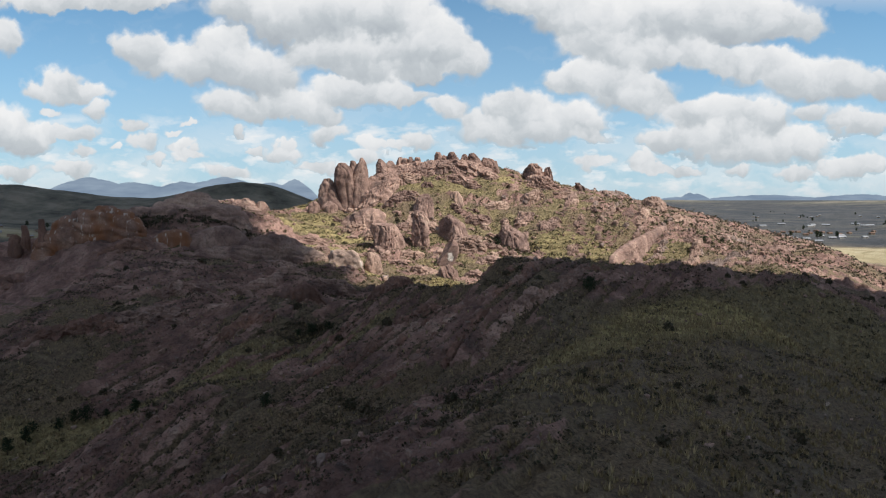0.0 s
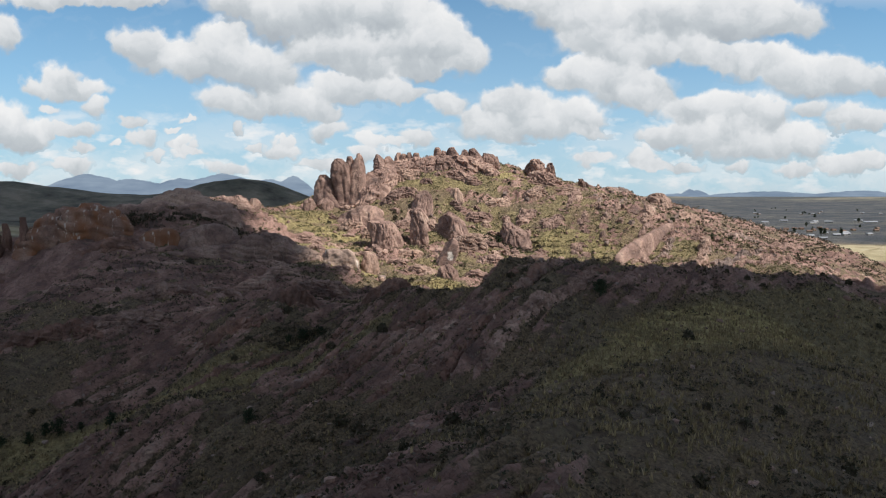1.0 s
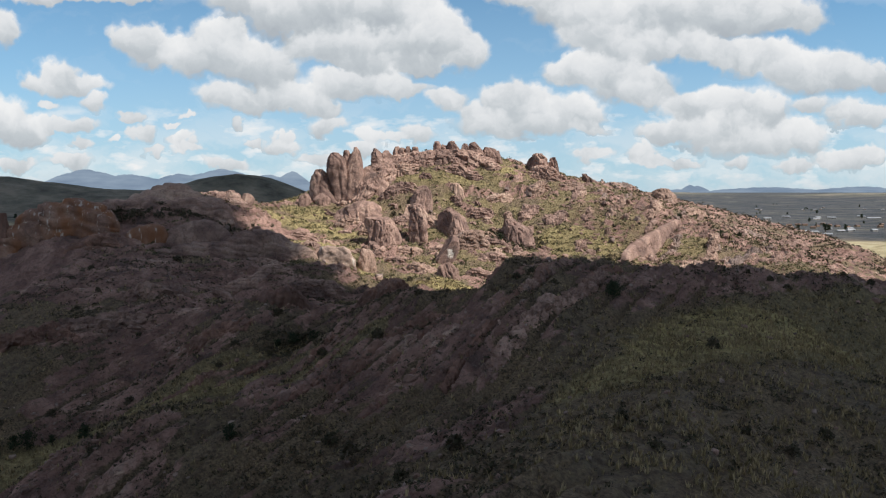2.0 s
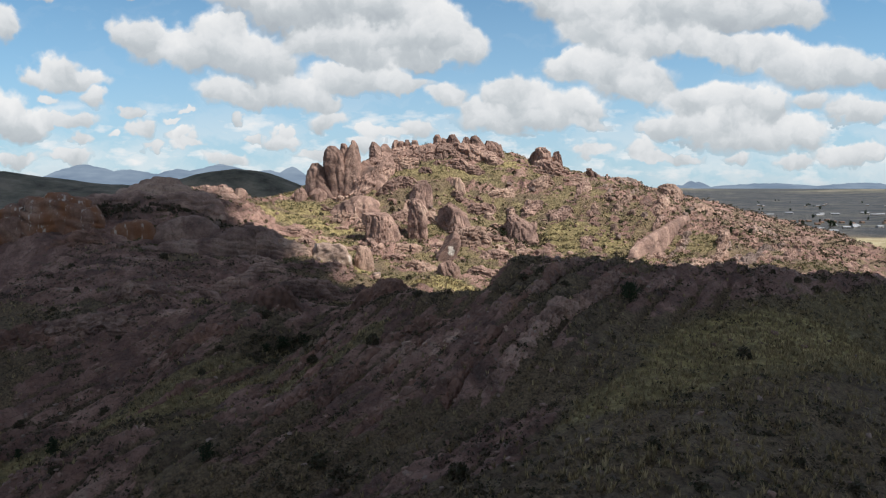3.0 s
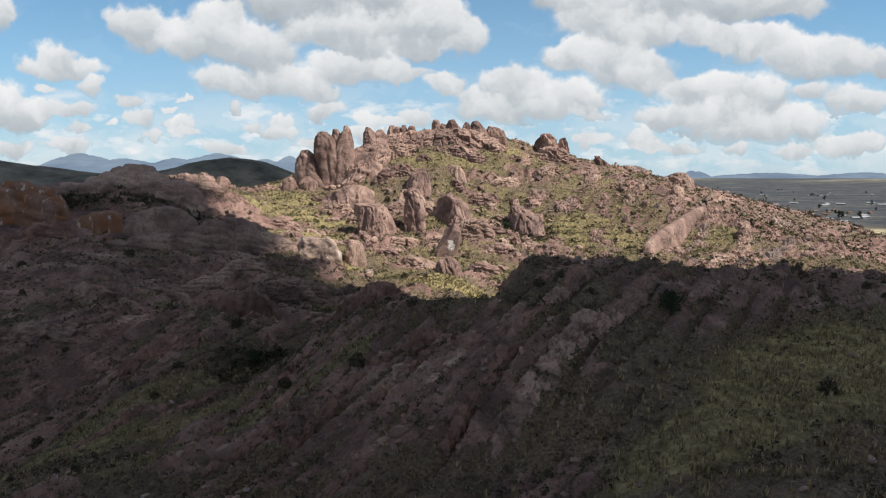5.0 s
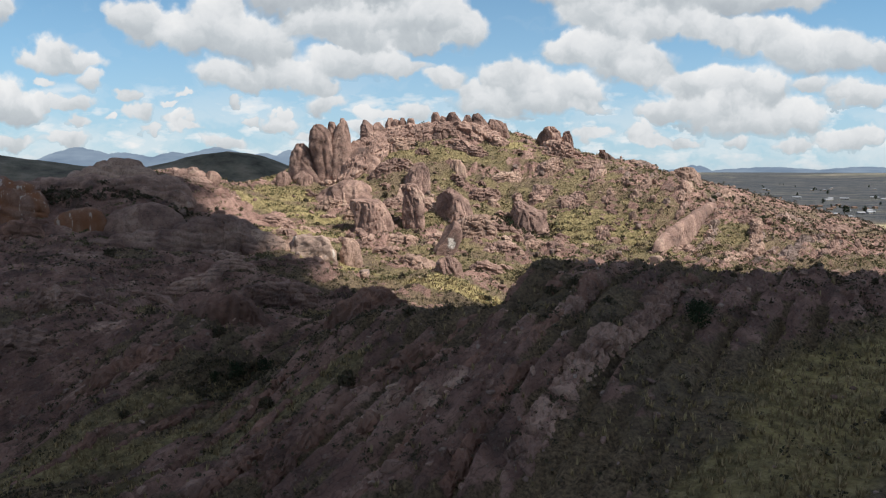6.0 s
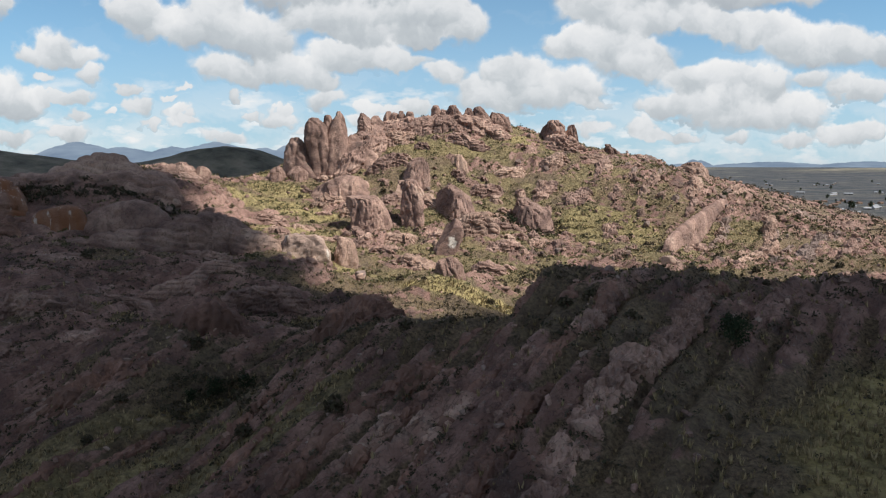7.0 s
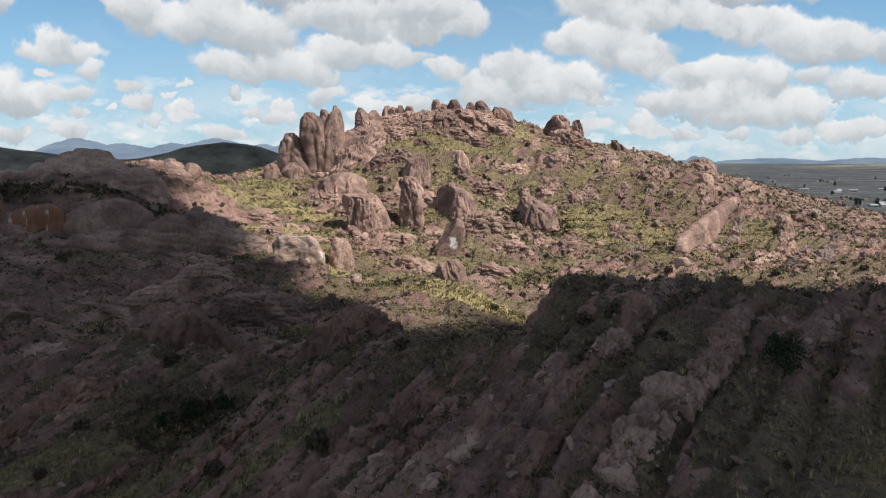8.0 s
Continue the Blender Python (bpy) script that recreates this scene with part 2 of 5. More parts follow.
VALLEY = [(-112.9, 208.3, 47.2, 74.8, 37.8, 87.7),
    (41.5, 211.0, 38.8, 103.5, 729.7, -8.4),
    (153.7, 219.1, 17.8, 87.4, 132.6, 22.3),
    (-62.0, 225.9, 6.6, 64.9, 19.4, -39.2),
    (-122.3, 225.9, -33.1, 34.1, 109.5, 9.8),
    (12.6, 243.9, -7.4, 32.1, 38.3, -20.5),
    (-132.4, 250.8, 12.5, 26.2, 42.1, -9.8),
    (-106.2, 253.6, -26.1, 248.2, 59.6, 9.4),
    (-72.4, 273.3, 5.7, 29.7, 13.8, 33.5),
    (-119.2, 290.9, 3.8, 56.8, 14.1, -15.8),
    (2.3, 295.3, 6.0, 11.5, 16.2, -33.6),
    (-25.9, 307.3, -3.1, 13.5, 17.5, 12.3),
    (-88.3, 308.1, -17.9, 57.7, 33.7, 56.6),
    (133.3, 316.5, 5.8, 29.1, 19.4, 32.0)]
HILL = [(57.0, 320.5, -32.6, 59.7, 232.5, -1.5),
    (61.9, 332.9, -5.8, 33.1, 25.3, -26.2),
    (70.7, 340.1, 17.6, 35.3, 63.8, 9.9),
    (19.5, 360.3, 30.4, 76.8, 42.7, -46.6),
    (-16.4, 390.4, -93.0, 81.3, 101.2, 68.4),
    (69.1, 417.4, 14.6, 61.9, 34.5, 1.3),
    (-206.1, 441.4, 3.2, 81.7, 57.7, 38.5),
    (-47.2, 445.3, 9.1, 19.7, 12.7, 0.0),
    (-23.9, 448.1, 14.2, 86.6, 33.6, 10.8),
    (-50.9, 448.1, -17.3, 12.1, 23.8, -5.9),
    (4.7, 464.9, 118.8, 303.8, 102.5, 49.0)]
SHOULDER = [(273.2, 475.9, 6.9, 38.6, 53.3, -6.7),
    (255.4, 519.0, 12.2, 125.3, 249.0, -32.3),
    (63.1, 554.8, -73.8, 127.0, 110.5, 15.4),
    (-32.1, 589.3, 28.6, 119.3, 85.9, 25.4),
    (158.9, 646.5, -14.9, 90.7, 66.7, -28.4),
    (-234.4, 663.6, -2.4, 45.8, 96.0, -6.4),
    (-129.9, 763.3, -2.5, 111.2, 54.0, -9.8)]
FAR_HILLS = [(-880, 1420, 86, 330, 240, 8), (-370, 1480, 80, 200, 190, 0), (-1500, 1500, 70, 420, 300, 0), (830, 1260, 34, 70, 60, 20),
             (-640, 1020, 22, 220, 130, 20), (1700, 3000, 14, 500, 200, 10), (900, 3400, 16, 420, 200, 0)]


def swells(x, y, table):
    z = 0.0
    for mx, my, rise, ra, rb, turn in table:
        c, s = math.cos(radians(turn)), math.sin(radians(turn))
        u, v = ((x - mx) * c + (y - my) * s) / ra, ((y - my) * c - (x - mx) * s) / rb
        z = z + rise * np.exp(-u * u - v * v)
    return z


def spot(x, y, cx, cy, ra, rb, turn=0.0):
    """1 inside an oval patch, 0 outside, with a soft uneven rim."""
    c, s = math.cos(radians(turn)), math.sin(radians(turn))
    u, v = ((x - cx) * c + (y - cy) * s) / ra, ((y - cy) * c - (x - cx) * s) / rb
    r = np.sqrt(u * u + v * v) + 0.22 * perlin(x / 9, y / 9, seed=60)
    return 1 - ease(0.75, 1.1, r)


def meadow(x, y):
    """Grassed ground: terraces, hollows, the valley floor."""
    g = 0.0
    for cx, cy, ra, rb, turn, k in (
            (57, 162, 26, 13, 18, 0.95), (46, 153, 17, 11, 25, 1.0), (52, 150, 24, 10, 20, 0.7), (34, 142, 24, 8, 35, 0.85), (88, 178, 30, 16, 20, 0.5), (-66, 172, 40, 6, 14, 0.75), (-52, 186, 26, 4, 38, 0.6), (-30, 168, 24, 5, 35, 0.6),
            (-98, 163, 26, 10, 0, 0.75), (10, 286, 26, 7, -8, 0.9), (-35, 306, 18, 8, 0, 0.8), (-48, 340, 24, 12, 10, 0.8), (-62, 375, 26, 12, 0, 0.8),
            (-70, 400, 20, 12, 0, 0.78), (64, 384, 26, 20, 10, 0.75), (84, 340, 22, 10, 25, 0.6), (118, 380, 16, 10, 50, 0.6), (95, 366, 20, 12, 30, 0.6), (0, 432, 30, 5, 0, 0.7), (36, 450, 18, 6, 0, 0.8), (20, 400, 24, 8, 0, 0.4),
            (-90, 440, 26, 26, 0, 0.8), (8, 325, 26, 9, 0, 0.5), (-60, 238, 26, 6, -10, 0.4), (-20, 236, 12, 7, 0, 0.6)):
        g = np.maximum(g, k * spot(x, y, cx, cy, ra, rb, turn))
    return g


def heathland(x, y):
    """The slope that faces the plain, under heath and dry grass."""
    return ease(172, 140, y - 0.25 * x) * ease(-3, 24, x - 0.2 * (y - 100) + 9 * perlin(x / 22, y / 22, seed=26))


def land(x, y):
    """Height of the ground, and how rocky and how grassed it is."""
    x, y = np.asarray(x, float), np.asarray(y, float)
    reach = np.hypot((x - 20) / 1.15, y - 330)
    inside = 1 - ease(520, 900, reach)
    z = 5 + inside * (swells(x, y, FORE) + swells(x, y, NEAR_RIDGE) + swells(x, y, VALLEY) + swells(x, y, HILL) + swells(x, y, SHOULDER))
    # the hill breaks off eastwards to the plain, the western cliff to its valley
    z = 5 + (z - 5) * (1 - 0.92 * ease(0, 55, x - (44 + 0.42 * y)) * ease(230, 300, y))
    z = z - 8 * ease(-140, -172, x) * ease(245, 275, y)
    far = np.hypot(x, y)
    z = z + swells(x, y, FAR_HILLS) * (1 + 0.1 * fbm(x / 160, y / 160, seed=30)) + 42 * ease(1300, 4600, far) + ease(700, 1500, far) * 0.8 * fbm(x / 260, y / 260, seed=33)
    near = 1 - ease(560, 760, reach)
    z = z - 3.2 * ease(-52, -72, x) * ease(245, 262, y) * ease(385, 355, y) * ease(-190, -165, x)
    # the near ridge falls off northwards, steeply on its western end
    z = z - 5.4 * ease(17, 8, x - 0.45 * (y - 204)) * ease(190, 203, y) * ease(268, 240, y) * ease(-24, -7, x)
    z = z - 2.0 * ease(198, 207, y) * ease(255, 228, y) * ease(12, 26, x) * ease(120, 95, x)
    # the crest of the ridge is a little lower, its western end a steep step over the gully
    brow = x - 0.45 * (y - 201)
    z = z - 1.3 * ease(184, 194, y) * ease(222, 208, y) * ease(14, 20, x) * ease(66, 56, x)
    z = z - (2.4 * ease(-8, 3, x) + 3.4 * ease(3, 13, x)) * ease(17.0, 14.2, brow) * ease(180, 194, y) * ease(252, 226, y)
    grass = meadow(x, y)
    # turf and scrub between the rocks of the sunny hillside
    sunny = ease(285, 315, y) * ease(-75, -50, x) * ease(112, 82, x) * ease(620, 500, y)
    grass = np.maximum(grass, 0.55 * sunny * ease(-0.15, 0.30, fbm(x / 16, y / 12, seed=61, octaves=3)))
    # tilted beds strike to the upper right: ribs along (0.58, 0.81), steep on their western side
    along, across = 0.58 * x + 0.81 * y, 0.81 * x - 0.58 * y
    bend = across + 6.0 * perlin(along / 60, across / 60, seed=3) + 1.6 * perlin(along / 14, across / 14, seed=4) + 0.5 * perlin(along / 4, across / 4, seed=2)
    broad = np.clip(1 - np.abs(perlin(bend / 8.0, along / 48, seed=5)) * 2.0, 0, 1)
    fine = np.clip(1 - np.abs(perlin(bend / 3.0, along / 15, seed=6)) * 2.0, 0, 1)
    hair = np.clip(1 - np.abs(perlin(bend / 1.5, along / 6, seed=7)) * 2.0, 0, 1)
    patch = ease(-0.45, 0.22, fbm(x / 30, y / 30, seed=8, octaves=4)) * (1 - 0.85 * grass)
    # heath covers the slope that faces the plain
    heath = heathland(x, y)
    patch = patch * (1 - 0.85 * heath)
    # large bare shoulders of rock in the western half, the smooth whalebacks
    west = ease(-40, -75, x) * ease(215, 245, y) * ease(380, 340, y)
    bare = np.clip(patch + 0.3 * west * (1 - grass), 0, 1)
    crest = np.maximum(spot(x, y, -8, 446, 46, 10, 6), spot(x, y, 52, 458, 26, 12, 0))
    bare = np.clip(np.maximum(bare, 0.85 * crest), 0, 1)
    # broken blocks, drawn out along the beds on the near slopes
    front = y < 248
    gap, lot, cu, cv = cells(along / np.where(front, 5.0, 4.6), bend / np.where(front, 1.9, 3.0), 23)
    gap2, lot2, cu2, cv2 = cells(along / 1.9 + 0.3 * lot, bend / 1.25, 24)
    broken = bare * (1 - 0.75 * west) * (1 - grass) * np.where(front, 0.42, 0.8)
    chunk = np.where(front, 1.0, 1.7) * (lot - 0.45 + 0.9 * cu * (lot2 * 0 + ((lot * 7) % 1) - 0.5) + 0.8 * cv * (((lot * 13) % 1) - 0.5)) - 0.5 * (1 - ease(0, 0.16, gap))
    chunk2 = 0.55 * (lot2 - 0.5 + 0.8 * cu2 * (((lot2 * 7) % 1) - 0.5)) - 0.2 * (1 - ease(0, 0.2, gap2))
    relief = (1.9 * (broad ** 1.6 - 0.33) + 0.9 * (fine ** 1.5 - 0.35) + 0.3 * (hair - 0.4)) * (0.3 + 0.7 * bare)
    # long straight beds, steep to the west, on the near slope and on the eastern flank of the hill
    run = across + 2.5 * perlin(along / 80, across / 70, seed=15) + 0.7 * perlin(along / 9, across / 9, seed=16)
    period = np.where(front, 4.6, 6.5)
    bed = run / period - np.floor(run / period)
    saw = np.where(bed < 0.28, bed / 0.28, (1 - bed) / 0.72)
    bed2 = run / 2.3 + 0.2 * perlin(along / 12, across / 5, seed=20)
    bed2 = bed2 - np.floor(bed2)
    saw2 = np.where(bed2 < 0.3, bed2 / 0.3, (1 - bed2) / 0.7)
    zone = np.maximum(ease(232, 205, y) * ease(70, 40, x) * ease(-110, -80, x) * (1 - 0.8 * heath), ease(295, 320, y) * ease(55, 85, x)) * (1 - 0.8 * grass)
    zone = zone * (0.45 + 0.55 * ease(-0.3, 0.3, perlin(along / 30, np.floor(run / period) * 0.73, seed=18)))
    relief = relief * (1 - 0.45 * zone) + zone * (np.where(front, 2.0, 2.5) * (saw - 0.5) + np.where(front, 0.9, 0.6) * (saw2 - 0.5))
    relief = relief * (1 - 0.6 * west) + broken * (chunk + chunk2)
    whale = west * (2.6 * np.abs(perlin(x / 30 + 0.3 * y / 26, y / 9.0, seed=11)) - 0.7)
    lumps = np.where(front, 0.6, 1.0) * fbm(x / 13, y / 13, seed=12, octaves=4) + 0.35 * perlin(x / 1.9, y / 1.9, seed=17)
    # low terrace walls on the grassed slopes of the hill
    hillside = ease(300, 330, y) * ease(20, 50, x) * (0.3 + 0.7 * grass) + 0.9 * ease(-25, -50, x) * ease(215, 240, y) * ease(400, 370, y)
    hillside = np.maximum(hillside, 0.95 * spot(x, y, 68, 372, 36, 52, -20))
    step = z / 2.1 + 0.35 * perlin(x / 20, y / 20, seed=19)
    stair = (np.floor(step) + ease(0.65, 1.0, step - np.floor(step)) - step) * 2.1
    z = z + near * (relief * (1 - 0.7 * grass) - whale + lumps * (1 - 0.65 * grass) + stair * hillside)
    crag = 0.40 * broad + 0.35 * fine + 0.15 * hair
    rock = np.clip(bare * (0.35 + crag) + np.where(front, 0.22, 0.5) * (lot - 0.5) + np.where(front, 0.2, 0.3) * (lot2 - 0.5) + 0.35 * west - 0.14 - 0.55 * grass - 0.25 * heath - 0.03 * sunny + zone * (0.8 * (saw - 0.55) + 0.35 * (saw2 - 0.5)) + np.clip(hillside, 0, 1) * (0.75 * ease(0.6, 0.8, step - np.floor(step)) - 0.2), 0, 1) * near
    return z, rock, grass * near


# ---------------------------------------------------------------- materials
def material(name, rough=0.9):
    m = bpy.data.materials.new(name)
    m.use_nodes = True
    t = m.node_tree
    b = t.nodes["Principled BSDF"]
    b.inputs["Roughness"].default_value = rough
    b.inputs["Specular IOR Level"].default_value = 0.25
    return m, t, b


def place_of(t):
    return t.nodes.new("ShaderNodeNewGeometry").outputs["Position"]


def bump_of(t, b, height, strength, distance):
    n = node(t, "ShaderNodeBump")
    n.inputs["Strength"].default_value, n.inputs["Distance"].default_value = strength, distance
    t.links.new(height, n.inputs["Height"])
    t.links.new(n.outputs[0], b.inputs["Normal"])


def rock_colour(t, pos, pale=(0.385, 0.264, 0.218), mid=(0.238, 0.154, 0.130), dark=(0.105, 0.073, 0.066)):
    coarse = tex_noise(t, pos, 0.11, 5.0, 0.6, 0.6)
    col = ramp(t, coarse, [(0.28, dark), (0.46, mid), (0.62, pale), (0.80, (0.45, 0.35, 0.28))])
    streaks = tex_noise(t, vmath(t, "MULTIPLY", pos, (0.9, 0.9, 0.13)).outputs[0], 1.0, 4.0, 0.6)
    col = mixc(t, ramp(t, streaks, [(0.52, 0.0), (0.70, 0.5)]), col, (0.130, 0.090, 0.076))
    # dark joint and crack lines along the beds: soil, with crevice shade painted in
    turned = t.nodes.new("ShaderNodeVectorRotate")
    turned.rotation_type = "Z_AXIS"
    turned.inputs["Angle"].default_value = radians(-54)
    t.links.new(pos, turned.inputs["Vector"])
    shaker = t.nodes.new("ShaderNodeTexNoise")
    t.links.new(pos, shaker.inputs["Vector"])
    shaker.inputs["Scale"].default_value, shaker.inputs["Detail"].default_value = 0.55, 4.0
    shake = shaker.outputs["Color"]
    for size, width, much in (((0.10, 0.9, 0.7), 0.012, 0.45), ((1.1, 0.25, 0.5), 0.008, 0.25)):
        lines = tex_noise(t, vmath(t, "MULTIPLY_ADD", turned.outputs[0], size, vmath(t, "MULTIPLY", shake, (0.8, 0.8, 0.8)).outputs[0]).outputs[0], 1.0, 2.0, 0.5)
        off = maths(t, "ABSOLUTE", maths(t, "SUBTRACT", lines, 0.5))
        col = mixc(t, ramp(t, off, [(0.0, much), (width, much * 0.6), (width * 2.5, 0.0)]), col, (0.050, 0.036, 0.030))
    lichen = tex_noise(t, pos, 1.9, 4.0, 0.65)
    col = mixc(t, ramp(t, lichen, [(0.58, 0.0), (0.72, 0.5)]), col, (0.33, 0.30, 0.26))
    return col


def rock_material(name, stain=None, streaks=0.0, patch=None, **tones):
    m, t, b = material(name, 0.92)
    pos = place_of(t)
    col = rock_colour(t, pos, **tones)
    if stain:
        s = tex_noise(t, vmath(t, "MULTIPLY", pos, (0.16, 0.16, 0.05)).outputs[0], 1.0, 3.0, 0.5)
        col = mixc(t, ramp(t, s, [(0.40, 0.15), (0.62, 0.9)]), col, stain)
    if streaks:
        s = tex_noise(t, vmath(t, "MULTIPLY", pos, (0.75, 0.75, 0.10)).outputs[0], 1.0, 3.0, 0.6)
        col = mixc(t, ramp(t, s, [(0.60, 0.0), (0.66, streaks)]), col, (0.62, 0.58, 0.53))
    if patch:
        # a pale mineral crust round one spot of the face
        far = vmath(t, "LENGTH", vmath(t, "MULTIPLY", vmath(t, "SUBTRACT", pos, patch).outputs[0], (1.0, 0.2, 0.7)).outputs[0]).outputs["Value"]
        crust = maths(t, "ADD", far, maths(t, "MULTIPLY", tex_noise(t, pos, 0.9, 4.0, 0.6), 3.0))
        col = mixc(t, ramp(t, maths(t, "MULTIPLY", crust, 0.25), [(0.62, 0.9), (0.75, 0.0)]), col, (0.66, 0.62, 0.57))
    rnd = t.nodes.new("ShaderNodeObjectInfo").outputs["Random"]
    col = mixc(t, 1.0, col, ramp(t, rnd, [(0.0, (0.80, 0.78, 0.78)), (0.5, (1.0, 0.97, 0.95)), (1.0, (1.15, 1.13, 1.10))]), "MULTIPLY")
    t.links.new(col, b.inputs["Base Color"])
    h = maths(t, "ADD", tex_noise(t, pos, 0.7, 6.0, 0.65), maths(t, "MULTIPLY", tex_noise(t, vmath(t, "MULTIPLY", pos, (1.0, 1.0, 3.2)).outputs[0], 0.8, 4.0, 0.6), 0.7))
    bump_of(t, b, h, 0.6, 0.6)
    return m


ROCK = rock_material("red_sandstone")
ROCK_PALE = rock_material("pale_sandstone", pale=(0.44, 0.315, 0.255), mid=(0.325, 0.220, 0.175), dark=(0.17, 0.12, 0.10))
# the cliffs' own dark red; on near ribs and pillars it paints in shade
ROCK_DARK = rock_material("dark_red_and_shade_sandstone", stain=(0.145, 0.086, 0.068), pale=(0.36, 0.21, 0.165), mid=(0.22, 0.125, 0.10), dark=(0.09, 0.06, 0.052))
ROCK_RUST = rock_material("rust_stained_sandstone", stain=(0.23, 0.100, 0.048), streaks=0.6)
ROCK_STREAKED = rock_material("streaked_sandstone", streaks=0.9, pale=(0.48, 0.36, 0.30), mid=(0.34, 0.25, 0.21), dark=(0.19, 0.14, 0.12))
ROCK_PATCHED = rock_material("sandstone_with_pale_crust", patch=(3.4, 331.0, 33.8))
ROCK_GREY = rock_material("weathered_grey_stone", pale=(0.33, 0.255, 0.225), mid=(0.215, 0.158, 0.138), dark=(0.11, 0.088, 0.08))


def ground_material():
    m, t, b = material("hill_ground", 0.95)
    pos = place_of(t)
    rock_a = node(t, "ShaderNodeAttribute")
    rock_a.attribute_name = "rock"
    grass_a = node(t, "ShaderNodeAttribute")
    grass_a.attribute_name = "grass"
    far_a = node(t, "ShaderNodeAttribute")
    far_a.attribute_name = "plain"
    n1 = tex_noise(t, pos, 0.06, 5.0, 0.6)
    n2 = tex_noise(t, pos, 0.55, 5.0, 0.65)
    n3 = tex_noise(t, pos, 2.2, 4.0, 0.7)
    soil = ramp(t, n2, [(0.30, (0.070, 0.050, 0.040)), (0.48, (0.135, 0.102, 0.074)), (0.62, (0.195, 0.155, 0.098)), (0.78, (0.27, 0.20, 0.15))])
    heath = ramp(t, n3, [(0.34, (0.066, 0.048, 0.032)), (0.50, (0.180, 0.130, 0.080)), (0.66, (0.31, 0.225, 0.140))])
    cover_c = mixc(t, ramp(t, n1, [(0.38, 0.15), (0.60, 0.85)]), soil, heath)
    turf = ramp(t, n2, [(0.28, (0.092, 0.080, 0.042)), (0.50, (0.215, 0.180, 0.084)), (0.70, (0.390, 0.318, 0.165))])
    cover_c = mixc(t, maths(t, "MULTIPLY", grass_a.outputs["Fac"], ramp(t, n3, [(0.30, 0.5), (0.55, 1.0)])), cover_c, turf)
    dry = ramp(t, n2, [(0.30, (0.19, 0.155, 0.068)), (0.50, (0.40, 0.325, 0.145)), (0.70, (0.57, 0.47, 0.24))])
    cover_c = mixc(t, maths(t, "MULTIPLY", ramp(t, grass_a.outputs["Fac"], [(0.66, 0.0), (0.95, 0.9)]), ramp(t, tex_noise(t, pos, 0.2, 4.0, 0.6), [(0.36, 0.15), (0.56, 1.0)])), cover_c, dry)
    edge = maths(t, "ADD", rock_a.outputs["Fac"], maths(t, "MULTIPLY_ADD", n2, 0.9, -0.45))
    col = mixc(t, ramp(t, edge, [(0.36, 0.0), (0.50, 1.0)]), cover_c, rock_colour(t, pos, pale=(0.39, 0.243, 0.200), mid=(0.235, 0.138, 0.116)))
    # the plain: fields in strips, scrub and bare earth
    strips = tex_noise(t, vmath(t, "MULTIPLY", pos, (0.006, 0.016, 0.0)).outputs[0], 1.0, 3.0, 0.5)
    scrub = tex_noise(t, pos, 0.035, 5.0, 0.65)
    # slate tones put cloud shade and blue haze into field and scrub colours
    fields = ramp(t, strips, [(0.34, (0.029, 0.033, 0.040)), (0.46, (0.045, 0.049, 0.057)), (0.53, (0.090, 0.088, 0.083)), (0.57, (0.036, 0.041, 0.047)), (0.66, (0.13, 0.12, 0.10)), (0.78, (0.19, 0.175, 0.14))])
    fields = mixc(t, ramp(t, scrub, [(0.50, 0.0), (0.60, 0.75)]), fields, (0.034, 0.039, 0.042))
    hay_a = node(t, "ShaderNodeAttribute")
    hay_a.attribute_name = "hay"
    hay = ramp(t, tex_noise(t, vmath(t, "MULTIPLY", pos, (0.02, 0.06, 0.0)).outputs[0], 1.0, 4.0, 0.6), [(0.3, (0.24, 0.20, 0.11)), (0.55, (0.39, 0.335, 0.21)), (0.75, (0.48, 0.43, 0.33))])
    moor_a = node(t, "ShaderNodeAttribute")
    moor_a.attribute_name = "moor"
    moor = ramp(t, tex_noise(t, pos, 0.018, 6.0, 0.65), [(0.32, (0.058, 0.057, 0.044)), (0.47, (0.140, 0.130, 0.098)), (0.62, (0.24, 0.21, 0.16))])
    fields = mixc(t, moor_a.outputs["Fac"], fields, moor)
    fields = mixc(t, hay_a.outputs["Fac"], fields, hay)
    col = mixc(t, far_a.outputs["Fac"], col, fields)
    t.links.new(col, b.inputs["Base Color"])
    h = maths(t, "ADD", tex_noise(t, pos, 0.9, 6.0, 0.7), maths(t, "MULTIPLY", n3, 0.5))
    bump_of(t, b, h, 1.0, 0.9)
    return m


GROUND = ground_material()


def leaf_material(name, stops):
    m, t, b = material(name, 0.85)
    rnd = t.nodes.new("ShaderNodeNewGeometry").outputs["Random Per Island"]
    pick = maths(t, "ADD", maths(t, "MULTIPLY", rnd, 0.6), maths(t, "MULTIPLY", tex_noise(t, place_of(t), 0.09, 3.0), 0.5))
    t.links.new(ramp(t, pick, stops), b.inputs["Base Color"])
    return m


SHRUB = leaf_material("scrub_leaves", [(0.15, (0.026, 0.027, 0.015)), (0.40, (0.054, 0.050, 0.028)), (0.62, (0.092, 0.071, 0.045)), (0.80, (0.105, 0.084, 0.066)), (0.95, (0.135, 0.110, 0.075))])
SHRUB_HILL = leaf_material("olive_scrub_leaves", [(0.15, (0.042, 0.044, 0.022)), (0.40, (0.078, 0.078, 0.036)), (0.62, (0.125, 0.116, 0.056)), (0.85, (0.185, 0.160, 0.085))])
